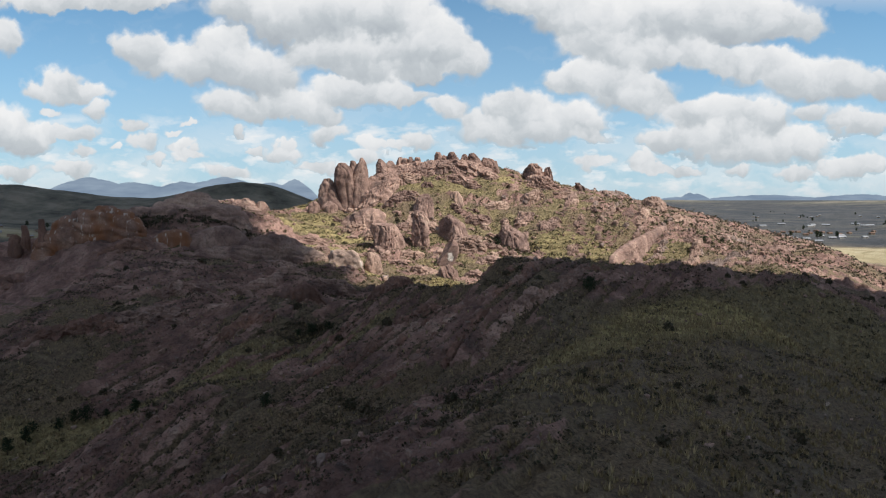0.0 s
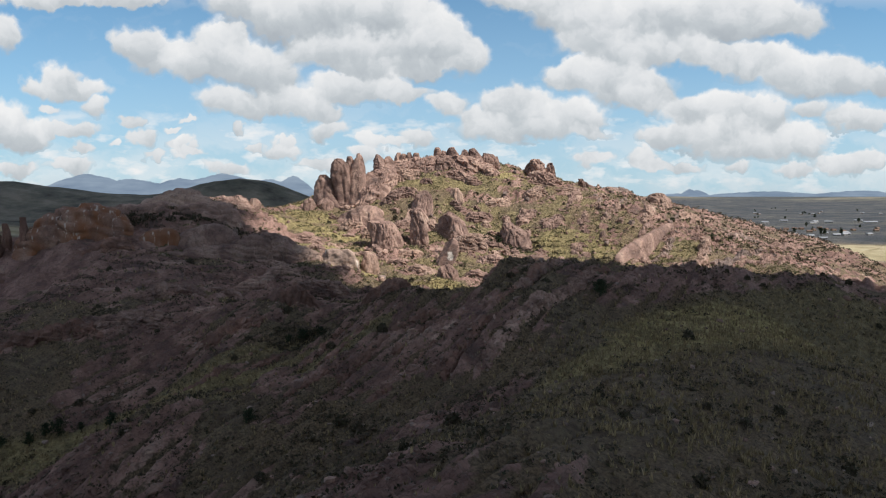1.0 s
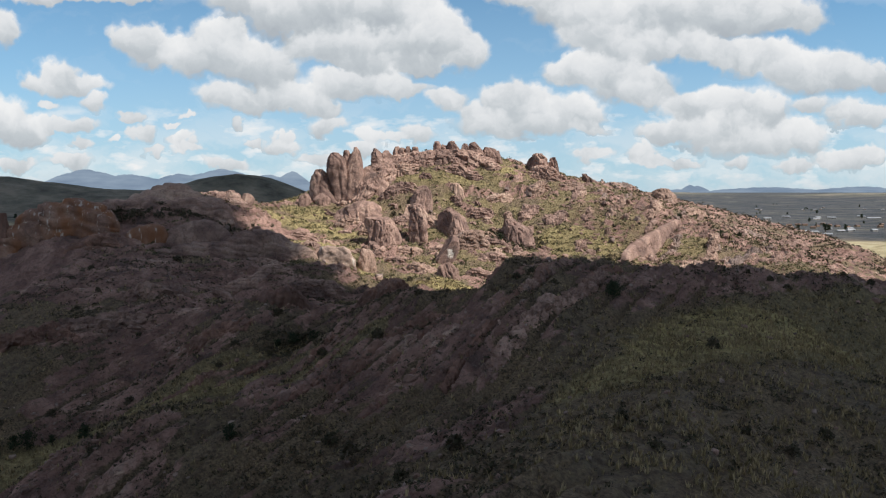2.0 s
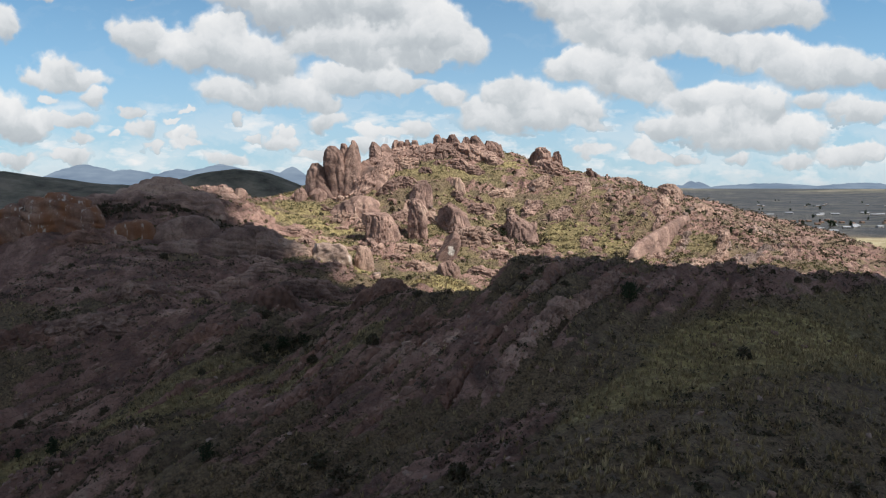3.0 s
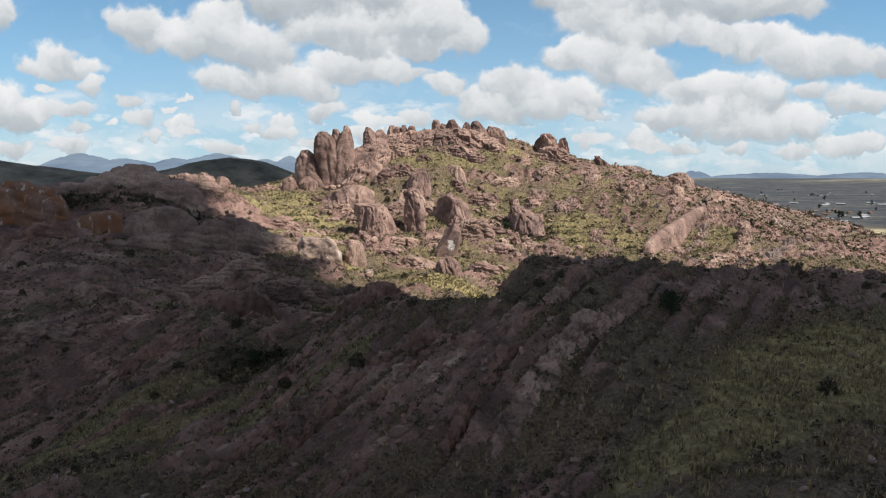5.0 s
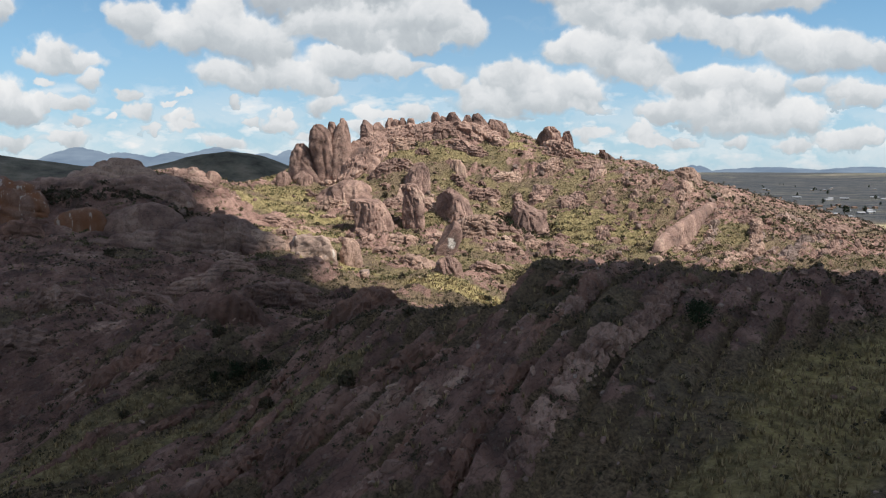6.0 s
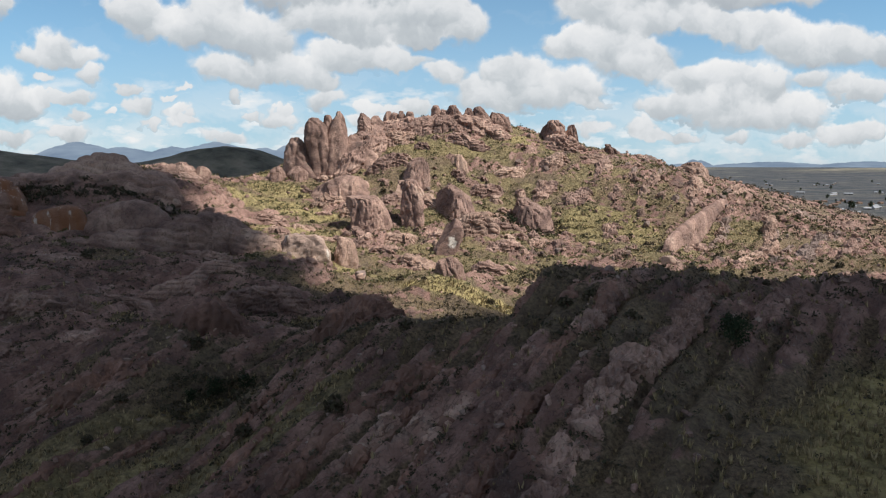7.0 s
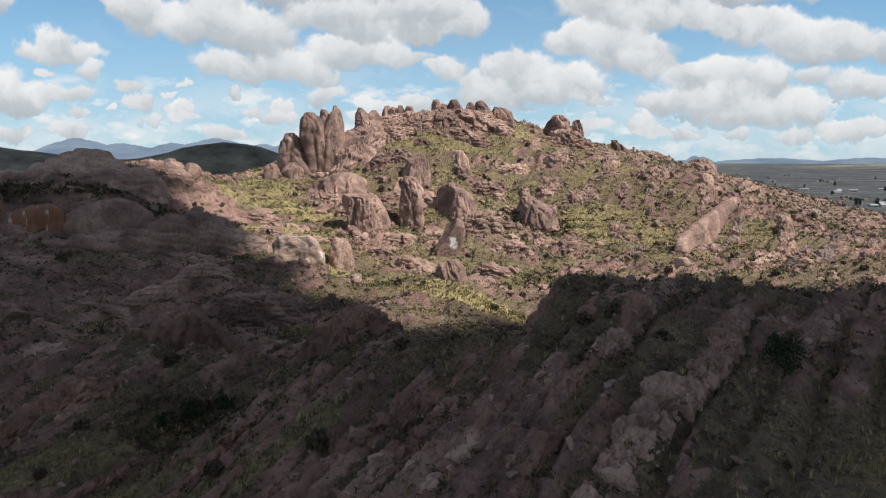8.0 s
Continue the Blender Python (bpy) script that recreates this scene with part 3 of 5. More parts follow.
TUFT = leaf_material("bunch_grass", [(0.15, (0.120, 0.094, 0.052)), (0.50, (0.26, 0.202, 0.108)), (0.90, (0.45, 0.355, 0.21))])
TREE = leaf_material("tree_leaves", [(0.2, (0.012, 0.020, 0.010)), (0.6, (0.026, 0.040, 0.017)), (0.9, (0.045, 0.058, 0.026))])


def plain_material(name, a, b_col, scale=1.0, rough=0.9):
    m, t, b = material(name, rough)
    t.links.new(ramp(t, tex_noise(t, place_of(t), scale, 5.0, 0.6), [(0.3, a), (0.7, b_col)]), b.inputs["Base Color"])
    return m


BARK = plain_material("bark", (0.045, 0.032, 0.022), (0.12, 0.085, 0.06), 3.0)
ADOBE = plain_material("adobe_wall", (0.22, 0.15, 0.10), (0.36, 0.26, 0.18), 0.6)
WHITEWASH = plain_material("limewashed_wall", (0.26, 0.24, 0.22), (0.42, 0.40, 0.37), 0.6)
TIN = plain_material("tin_roof", (0.20, 0.21, 0.23), (0.40, 0.41, 0.43), 0.8, 0.6)
CLAY = plain_material("clay_tile_roof", (0.12, 0.075, 0.058), (0.20, 0.125, 0.095), 0.8)
DARKWOOD = plain_material("dark_door_wood", (0.03, 0.024, 0.02), (0.06, 0.045, 0.035), 2.0)
VAPOUR = plain_material("cloud_vapour", (0.78, 0.78, 0.79), (0.86, 0.86, 0.86), 0.004)


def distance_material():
    """Far mountains: the haze of many kilometres of bright air, painted as glow."""
    m = bpy.data.materials.new("mountains_haze_glow")
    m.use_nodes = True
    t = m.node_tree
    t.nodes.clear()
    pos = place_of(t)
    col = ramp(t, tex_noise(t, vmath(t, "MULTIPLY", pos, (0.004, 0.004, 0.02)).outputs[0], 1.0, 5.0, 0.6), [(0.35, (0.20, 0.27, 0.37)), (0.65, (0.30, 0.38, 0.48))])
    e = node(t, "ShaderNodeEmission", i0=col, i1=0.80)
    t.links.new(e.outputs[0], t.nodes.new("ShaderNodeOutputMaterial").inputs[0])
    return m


DISTANCE = distance_material()


# ---------------------------------------------------------------- mesh helpers
def mesh_of(name, verts, faces, mat, smooth=True):
    verts = np.asarray(verts, np.float32)
    me = bpy.data.meshes.new(name)
    faces = np.asarray(faces, np.int32)
    k = faces.shape[1]
    me.vertices.add(len(verts))
    me.vertices.foreach_set("co", verts.ravel())
    me.loops.add(faces.size)
    me.loops.foreach_set("vertex_index", faces.ravel())
    me.polygons.add(len(faces))
    me.polygons.foreach_set("loop_start", np.arange(0, faces.size, k, dtype=np.int32))
    me.polygons.foreach_set("use_smooth", np.full(len(faces), smooth))
    me.update(calc_edges=True)
    me.validate()
    me.materials.append(mat)
    return me


def grid_faces(nx, ny):
    i = np.arange(nx * ny, dtype=np.int32).reshape(ny, nx)
    return np.stack([i[:-1, :-1], i[:-1, 1:], i[1:, 1:], i[1:, :-1]], -1).reshape(-1, 4)


def part(name, me, parent, label=""):
    ob = new(name, me)
    ob.parent = parent
    return tagged(ob, label) if label else ob


# ---------------------------------------------------------------- the ground, one sheet to the horizon
def spread(lo, hi, step, reach, growth):
    out, s = [], step
    v = lo
    while v > -reach:
        s = min(s * growth, 160)
        v -= s
        out.append(v)
    left = out[::-1]
    right, s, v = [], step, hi
    while v < reach:
        s = min(s * growth, 160)
        v += s
        right.append(v)
    return np.array(left + list(np.arange(lo, hi + step / 2, step)) + right)


xs = spread(-160, 165, 0.85, 4700, 1.045)
ys = spread(66, 468, 0.84, 4700, 1.045)
ys = ys[ys > -1500]
gx, gy = np.meshgrid(xs, ys)
gz, rocky, grassy = land(gx.ravel(), gy.ravel())
ground_mesh = mesh_of("ground", np.stack([gx.ravel(), gy.ravel(), gz], -1), grid_faces(len(xs), len(ys)), GROUND)
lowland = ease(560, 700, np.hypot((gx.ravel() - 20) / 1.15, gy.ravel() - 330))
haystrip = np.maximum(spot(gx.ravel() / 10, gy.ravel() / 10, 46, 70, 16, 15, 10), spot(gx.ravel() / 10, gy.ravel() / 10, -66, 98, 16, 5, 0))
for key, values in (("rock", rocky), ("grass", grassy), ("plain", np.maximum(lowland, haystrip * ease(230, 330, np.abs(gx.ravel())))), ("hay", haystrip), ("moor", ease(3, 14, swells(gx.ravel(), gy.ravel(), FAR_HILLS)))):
    ground_mesh.attributes.new(key, "FLOAT", "POINT").data.foreach_set("value", np.asarray(values, np.float32))
ground = tagged(new("ground", ground_mesh), "scrubby sandstone hills with grassy terraces and a wide plain", "ground", kind="structure")


def height(x, y):
    return float(land(np.array([x]), np.array([y]))[0][0])


# ---------------------------------------------------------------- far mountains
def mountains(label, y, profile, depth):
    """A far range: peaks (x, crest height, half width) over a base, with depth behind."""
    x = np.linspace(min(p[0] - p[2] * 1.6 for p in profile), max(p[0] + p[2] * 1.6 for p in profile), 260)
    crest = np.zeros_like(x)
    for px, ph, pw in profile:
        crest = np.maximum(crest, ph * np.clip(1 - np.abs((x - px) / (pw * 1.6)) ** 1.5, 0, 1))
    crest = crest * (1 + 0.05 * fbm(x / 120, x * 0 + y, seed=41)) + 3 * fbm(x / 45, x * 0, seed=43)
    rows = []
    for f, k in ((-0.5, 0.0), (-0.3, 0.45), (-0.12, 0.85), (0.0, 1.0), (0.5, 0.0)):
        rows.append(np.stack([x, np.full_like(x, y + f * depth), 20 + crest * k], -1))
    me = mesh_of("backdrop_mountains", np.concatenate(rows), grid_faces(len(x), len(rows)), DISTANCE)
    return tagged(new("backdrop_mountains", me), label, "mountains", kind="structure")


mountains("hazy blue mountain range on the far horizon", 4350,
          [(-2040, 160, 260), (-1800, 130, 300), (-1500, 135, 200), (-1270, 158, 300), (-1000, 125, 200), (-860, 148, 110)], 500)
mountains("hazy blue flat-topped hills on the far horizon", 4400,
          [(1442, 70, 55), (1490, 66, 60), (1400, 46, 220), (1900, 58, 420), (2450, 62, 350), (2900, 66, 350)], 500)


# ---------------------------------------------------------------- the clouds that shade the foreground
def cloud(label, inside, x_range, y_range, base, thick, cell):
    """A thick flat-based cloud over the ground stretch that it shades, set off towards the sun."""
    cx, cy = np.meshgrid(np.arange(*x_range, cell), np.arange(*y_range, cell))
    f = inside(cx, cy) + 14 * fbm(cx / 60, cy / 60, seed=52, octaves=3)
    top = base + thick * np.sqrt(np.clip(f, 0, 250) / 250) * (1 + 0.3 * fbm(cx / 90, cy / 90, seed=53))
    low = base - 18 * np.sqrt(np.clip(f, 0, 60) / 60)
    ny, nx = cx.shape
    off = SUN_DIR * ((base - 34) / SUN_DIR.z)
    shell = [np.stack([cx + off.x, cy + off.y, h], -1).reshape(-1, 3) for h in (top, low)]
    q = grid_faces(nx, ny)
    keep = (f.ravel()[q] > 0).any(1)
    q = q[keep]
    verts, faces = np.concatenate(shell), np.concatenate([q, q[:, ::-1] + nx * ny])
    used, inv = np.unique(faces, return_inverse=True)
    me = mesh_of("cloud", verts[used], inv.reshape(faces.shape), VAPOUR)
    return tagged(new("cloud", me), label, "cloud")


def near_shade(x, y):
    edge = np.interp(x, (-800, -150, -115, -97, -77, -55, -18, 30, 110, 200, 320, 420), (420, 362, 346, 330, 312, 290, 262, 252, 254, 250, 243, 100))
    return np.minimum.reduce([edge - y, y + 950, x + 1300, 1150 - x])


def far_shade(x, y):
    return np.minimum.reduce([y - (900 + 0.02 * x), 1750 - y, x + 1500, -60 - x])


cloud("broad flat-based cloud shading the near slopes", near_shade, (-1350, 1200), (-1000, 620), 980, 170, 22)
cloud("long cloud shading the dark hills behind", far_shade, (-1550, 0), (850, 1800), 900, 130, 20)


# ---------------------------------------------------------------- rocks
def ball(level):
    bm = bmesh.new()
    bmesh.ops.create_icosphere(bm, subdivisions=level, radius=1.0)
    v = np.array([p.co[:] for p in bm.verts])
    f = np.array([[p.index for p in q.verts] for q in bm.faces])
    bm.free()
    return v, f


BALLS = {k: ball(k) for k in (1, 3)}


def rock_mesh(name, size, seed, level=4, block=4.0, rough=0.16, joints=0.0, beds=0.0, taper=0.0, mat=None, lean=(0, 0), facets=0, scale=None, slabby=False):
    """A weathered rock: a rounded block, broken along planes, joints cut down its sides, beds across it. Base at z = 0."""
    rs = np.random.RandomState(seed * 17 + 5)
    v, f = BALLS[level]
    p = v / (np.abs(v) ** block).sum(1, keepdims=True) ** (1 / block)
    for k in range(facets):
        n = rs.normal(size=3) * ((1, 1, 0.28) if slabby and k % 4 else (1, 1, 1))
        n /= np.linalg.norm(n)
        d = rs.uniform(0.50, 0.82) * np.abs(p @ n).max()
        p = p - np.outer(np.clip(p @ n - d, 0, None), n)
    s = np.array(size) / 2
    q = p * s
    m = float(min(s)) if scale is None else scale
    o = rs.uniform(-50, 50, 3)
    w = q / (m * 1.4) + o
    g = q / (m * 0.38) + o
    bulge = fbm(w[:, 0], w[:, 1], w[:, 2], 2, seed)
    grain = fbm(g[:, 0], g[:, 1], g[:, 2] * 1.5, 3, seed + 9, 0.6)
    out = v / np.linalg.norm(v, axis=1, keepdims=True)
    q = q + out * (rough * m * (bulge + 0.36 * grain))[:, None]
    if joints:
        a = np.arctan2(q[:, 1] / s[1], q[:, 0] / s[0])
        cut = np.abs(perlin(np.cos(a) * 1.6 + o[0], np.sin(a) * 1.6 + o[1], q[:, 2] / (s[2] * 2.4) + o[2], seed=seed + 3))
        q[:, :2] *= (1 - joints * np.exp(-(cut / 0.09) ** 2))[:, None]
    if beds:
        k = (q[:, 2] + 0.3 * q[:, 0]) / beds + 0.6 * perlin(q[:, 0] / (m * 1.2), q[:, 1] / (m * 1.2), seed=seed)
        notch = np.exp(-((k - np.round(k)) / 0.13) ** 2)
        q[:, :2] *= (1 - 0.07 * notch)[:, None]
        q[:, 2] -= 0.10 * beds * notch
    h = np.clip(q[:, 2] / s[2] * 0.5 + 0.5, 0, 1)
    q[:, :2] *= (1 - taper * h)[:, None]
    q[:, 0] += lean[0] * h * s[2] * 2
    q[:, 1] += lean[1] * h * s[2] * 2
    q[:, 2] += s[2]
    return mesh_of(name, q, f, mat or ROCK)


def smooth_path(pts, step):
    """Even stations along a bent line, its corners rounded."""
    pts = np.array(pts, float)
    at = np.concatenate([[0], np.cumsum(np.hypot(*np.diff(pts[:, :2], axis=0).T))])
    n = max(12, int(at[-1] / step) + 1)
    s = np.linspace(0, at[-1], n)
    q = np.stack([np.interp(s, at, pts[:, k]) for k in range(pts.shape[1])], -1)
    for _ in range(max(2, int(1.2 / step))):
        q[1:-1] = 0.25 * q[:-2] + 0.5 * q[1:-1] + 0.25 * q[2:]
    return q, s


def billow(u, v, seed):
    """Rounded swellings with creases between them, 0 in the crease, 1 on the swelling."""
    return np.sqrt(np.clip(np.abs(perlin(u, v, seed=seed)) * 2.4, 0, 1))


def shell(name, p, mat, smooth=True):
    """A grid of points as one mesh about its own base point."""
    rows, cols = p.shape[:2]
    origin = np.array([p[..., 0].mean(), p[..., 1].mean(), p[..., 2].min()])
    me = mesh_of(name, (p - origin).reshape(-1, 3), grid_faces(cols, rows), mat, smooth)
    ob = new(name, me)
    ob.location = origin
    return ob


def outward(p):
    a, b = np.gradient(p, axis=0), np.gradient(p, axis=1)
    n = np.cross(a, b)
    return n / np.maximum(np.linalg.norm(n, axis=-1, keepdims=True), 1e-6)


def crag(name, label, spine, front, back, seed, mat=None, category="rock", group="", square=2.8, lobes=5.0, deep=0.9, beds=0.0, step=0.6, rough=0.5, sink=1.5, blunt=4.0, drop=None, blocky=0.7, across=1.15):
    """A long ledge of rock along a crest line (x, y, top): a face towards the right-hand side of its run, rounded top, and a back that goes under the ground."""
    q, s = smooth_path(spine, step)
    d = np.gradient(q[:, :2], axis=0)
    d /= np.linalg.norm(d, axis=1, keepdims=True)
    side = np.stack([d[:, 1], -d[:, 0]], -1)
    toe = q[:, :2] + side * front
    base = np.minimum(land(toe[:, 0], toe[:, 1])[0], land(q[:, 0], q[:, 1])[0]) - sink
    if drop:
        base = np.minimum(base, q[:, 2] - drop)
    base = np.convolve(np.pad(base, 4, mode="edge"), np.ones(9) / 9, "valid")
    along = np.linspace(-1, 1, len(s))
    end = np.sqrt(np.clip(1 - np.abs(along) ** blunt, 0, 1))
    tall = np.maximum(q[:, 2] - base, 0.6) * end
    m = int(np.clip((front + back + 1.6 * tall.max()) / step, 18, 64))
    th = np.linspace(0, np.pi, m)[None, :]
    c, sn = np.cos(th), np.abs(np.sin(th))
    off = np.sign(c) * np.abs(c) ** (2 / square) * np.where(c > 0, front, back) * (0.55 + 0.45 * end[:, None])
    h = sn ** (2 / square)
    p = np.stack([q[:, 0:1] + side[:, 0:1] * off, q[:, 1:2] + side[:, 1:2] * off, base[:, None] + h * tall[:, None]], -1)
    n = outward(p)
    n = n * np.where(n[:, m // 2, 2].mean() < 0, -1, 1)
    x, y, z = p[..., 0], p[..., 1], p[..., 2]
    run = s[:, None] + 0 * th
    bend = 0.5 * perlin(x / 6, z / 6, seed=seed + 2)
    arc = np.cumsum(np.linalg.norm(np.diff(p, axis=1, prepend=p[:, :1]), axis=-1), axis=1)
    # joints break it into blocks that sit proud or back, each with its own tilt
    gap, lot, cu, cv = cells(run / lobes + 0.4 * bend, arc / (lobes * across) + 0.3 * bend, seed % 97)
    gap2, lot2, cu2, cv2 = cells(run / (lobes * 0.4) + bend, arc / (lobes * 0.34), seed % 89 + 5)
    blocks = 1.1 * (lot - 0.5) + 1.3 * cu * ((lot * 7) % 1 - 0.5) + 1.5 * cv * ((lot * 13) % 1 - 0.4) - 0.55 * (1 - ease(0, 0.12, gap))
    blocks = blocks + 0.42 * (lot2 - 0.5) + 0.5 * cv2 * ((lot2 * 11) % 1 - 0.4) - 0.16 * (1 - ease(0, 0.16, gap2))
    worn = billow(run / lobes + bend, z / (lobes * 3.5), seed) - 0.75
    out = deep * (blocky * blocks + (1 - blocky) * worn)
    out = out + rough * fbm(x / 5, y / 5, z / 5, 2, seed + 3) + 0.30 * rough * fbm(x / 1.3, y / 1.3, z / 0.9, 2, seed + 5)
    if beds:
        k = (z + 0.16 * run) / beds + 0.5 * perlin(run / 9, z / 5, seed=seed + 4)
        out = out - 0.30 * beds * np.exp(-((k - np.round(k)) / 0.14) ** 2)
    p = p + n * (out * np.minimum(1, tall / 2.5)[:, None])[..., None]
    return tagged(shell(name, p, mat or ROCK, blocky < 0.6), label, category, group)


def column(name, label, x0, y0, rings, seed, mat=None, category="rock", group="", deep=1.0, boxy=2.8, flutes=3.0, cut=0.5, lean=0.0, beds=0.0, turn=0.0, under=3.0, step=0.5, planes=12):
    """An upright rock: rings (height, shift, half width) from the foot up, broken along planes, with worn flutes down its sides."""
    zs, shift, half = (np.array(a, float) for a in zip(*rings))
    zs, shift, half = np.insert(zs, 0, zs[0] - under), np.insert(shift, 0, shift[0]), np.insert(half, 0, half[0] * 1.06)
    z = np.linspace(zs[0], zs[-1], max(14, int((zs[-1] - zs[0]) / step)))
    r, dx = np.interp(z, zs, half), np.interp(z, zs, shift)
    for _ in range(2):
        r[1:-1] = 0.25 * r[:-2] + 0.5 * r[1:-1] + 0.25 * r[2:]
        dx[1:-1] = 0.25 * dx[:-2] + 0.5 * dx[1:-1] + 0.25 * dx[2:]
    cap = np.linspace(0.12, 1, 7)
    z = np.concatenate([z, z[-1] + 0.35 * r[-1] * np.sin(cap * np.pi / 2)])
    dx = np.concatenate([dx, np.full(7, dx[-1])])
    r = np.concatenate([r, r[-1] * np.maximum(np.cos(cap * np.pi / 2), 0.02)])
    m = int(np.clip(2 * np.pi * r.max() / step, 28, 72))
    a = np.linspace(0, 2 * np.pi, m + 1)[None, :]
    wide = r.max()
    c, sn = np.cos(a), np.sin(a)
    k = (np.abs(c) ** boxy + np.abs(sn) ** boxy) ** (-1 / boxy)
    ta = a + radians(turn)
    rr = r[:, None] * k
    zz = z[:, None] + 0 * a
    rs = np.random.RandomState(seed * 13 + 1)
    tall = (z[-1] - zs[1]) / 2
    q = np.stack([rr * np.cos(ta) / wide, rr * np.sin(ta) / wide, (zz - zs[1] - tall) / tall], -1)
    for k in range(planes):
        n = rs.normal(size=3) * (1, 1, 0.30 if k % 3 else 0.7)
        n /= np.linalg.norm(n)
        d = rs.uniform(0.56, 0.86) * (q @ n).max()
        q = q - np.clip(q @ n - d, 0, None)[..., None] * n * 0.9
    x, y, zz = q[..., 0] * wide, q[..., 1] * wide, q[..., 2] * tall + zs[1] + tall
    # flutes, joints and beds are worn into the faces
    w = 0.5 * perlin(x / 5 + seed, zz / 7, y / 5, seed=seed + 1)
    crease = np.sqrt(np.clip(np.abs(perlin(x / flutes + w + seed, y / flutes, zz / (flutes * 4) + w, seed=seed + 2)) * 2.6, 0, 1))
    fine = np.sqrt(np.clip(np.abs(perlin(x * 2.3 / flutes + w, y * 2.3 / flutes, zz / (flutes * 1.2) + seed, seed=seed + 4)) * 2.6, 0, 1))
    worn = cut * (crease - 0.8) + 0.4 * cut * (fine - 0.8) + (0.035 if planes < 4 else 0.06) * min(wide, 6) * fbm(x / 3, y / 3, zz / 3, 3, seed + 6)
    if beds:
        b = (zz + 0.25 * x) / beds + 0.5 * w
        worn = worn - 0.20 * beds * np.exp(-((b - np.round(b)) / 0.12) ** 2)
    far = np.maximum(np.hypot(x, y), 1e-3)
    worn = worn * np.minimum(1, far / 1.5)
    zz = zz + 0.5 * worn * np.clip((zz - zs[1]) / (2 * tall) * 3 - 2, 0, 1)
    x, y = x0 + dx[:, None] + x * (1 + worn / far), y0 + lean * (zz - zs[1]) + y * (1 + worn / far) * deep
    p = np.stack([x, y, zz], -1)
    p[:, -1] = p[:, 0]
    return tagged(shell(name, p, mat or ROCK, planes < 4), label, category, group)


# the spires at the western end of the crest
SP, SPG = "tall weathered red sandstone spire on the hill crest", "spires on the crest"
column("rock_spire", "squat red sandstone tower with a hollow beside the spires", -61.7, 425.0, [(49.5, 0.0, 9.4), (57.5, -1.6, 7.1), (62.8, -3.1, 5.7), (67.4, -3.2, 4.5), (70.3, -3.7, 2.1)], 1, None, "rock spire", SPG, planes=1, deep=0.8, flutes=4.5, cut=1.1)
column("rock_spire", "tall sandstone spire with a heavy overhanging head", -53.7, 427.0, [(53.5, 0.0, 5.6), (60.8, -0.6, 5.6), (65.5, -1.3, 5.9), (69.4, -1.6, 6.3), (73.4, -1.6, 6.1), (76.9, -2.2, 4.9), (79.0, -3.4, 2.4)], 2, None, "rock spire", SPG, planes=1, deep=1.1, boxy=4.5, flutes=5.0, cut=0.9, turn=12)
column("rock_spire", SP, -49.2, 429.0, [(53.4, 0.0, 5.0), (62.8, -0.4, 4.6), (73.5, -1.5, 3.6), (78.1, -1.8, 2.4), (80.8, -2.1, 1.3)], 3, None, "rock spire", SPG, planes=1, flutes=4.0, cut=0.5)
column("rock_spire", "tapering red sandstone spire with a rounded tip", -46.5, 427.0, [(52.8, 0.0, 7.6), (60.2, -0.4, 6.6), (65.5, -0.4, 5.8), (70.8, -0.2, 4.8), (76.1, 0.1, 3.6), (80.0, 0.6, 2.2), (82.4, 0.6, 1.0)], 4, None, "rock spire", SPG, planes=1, deep=0.9, flutes=4.0, cut=0.6)
column("rock_outcrop", "rounded red sandstone shoulder beside the spires", -34.7, 426.0, [(52.2, 0.0, 10.4), (62.8, -1.0, 8.1), (68.1, -3.2, 5.7), (72.3, -5.6, 2.1)], 5, deep=0.9, lean=0.2, flutes=4.5, cut=1.2, planes=2)
column("rock_outcrop", "worn dark lump of sandstone at the foot of the spires", -62.5, 416.0, [(49.8, 0.0, 5.5), (55.2, 0.0, 4.5), (57.8, -0.2, 1.9)], 6, flutes=4.0, cut=0.8)
column("rock_outcrop", "low broken stub of sandstone near the spires", -71.7, 414.0, [(51.1, 0.0, 4.3), (56.2, 0.2, 3.4), (59.0, 0.5, 1.4)], 7, flutes=3.0, cut=0.7)
crag("rock_outcrop", "broken red sandstone face climbing from the spires to the crest", [(-49.0, 421.0, 61.0), (-43.0, 425.0, 67.0), (-37.0, 431.0, 73.0), (-29.0, 439.0, 76.5), (-22.0, 444.0, 77.5)], 11, 8, 9, square=2.3, lobes=5, deep=1.6, rough=1.0)
crag("rock_outcrop", "broad smooth pink sandstone slab sloping below the spires", [(-56.0, 398.0, 47.0), (-50.0, 402.0, 51.5), (-43.0, 404.0, 54.5), (-35.0, 404.0, 54.5), (-28.0, 401.0, 50.0)], 12, 9, 8, square=2.2, lobes=8, deep=1.2, rough=0.8, blocky=0.25)

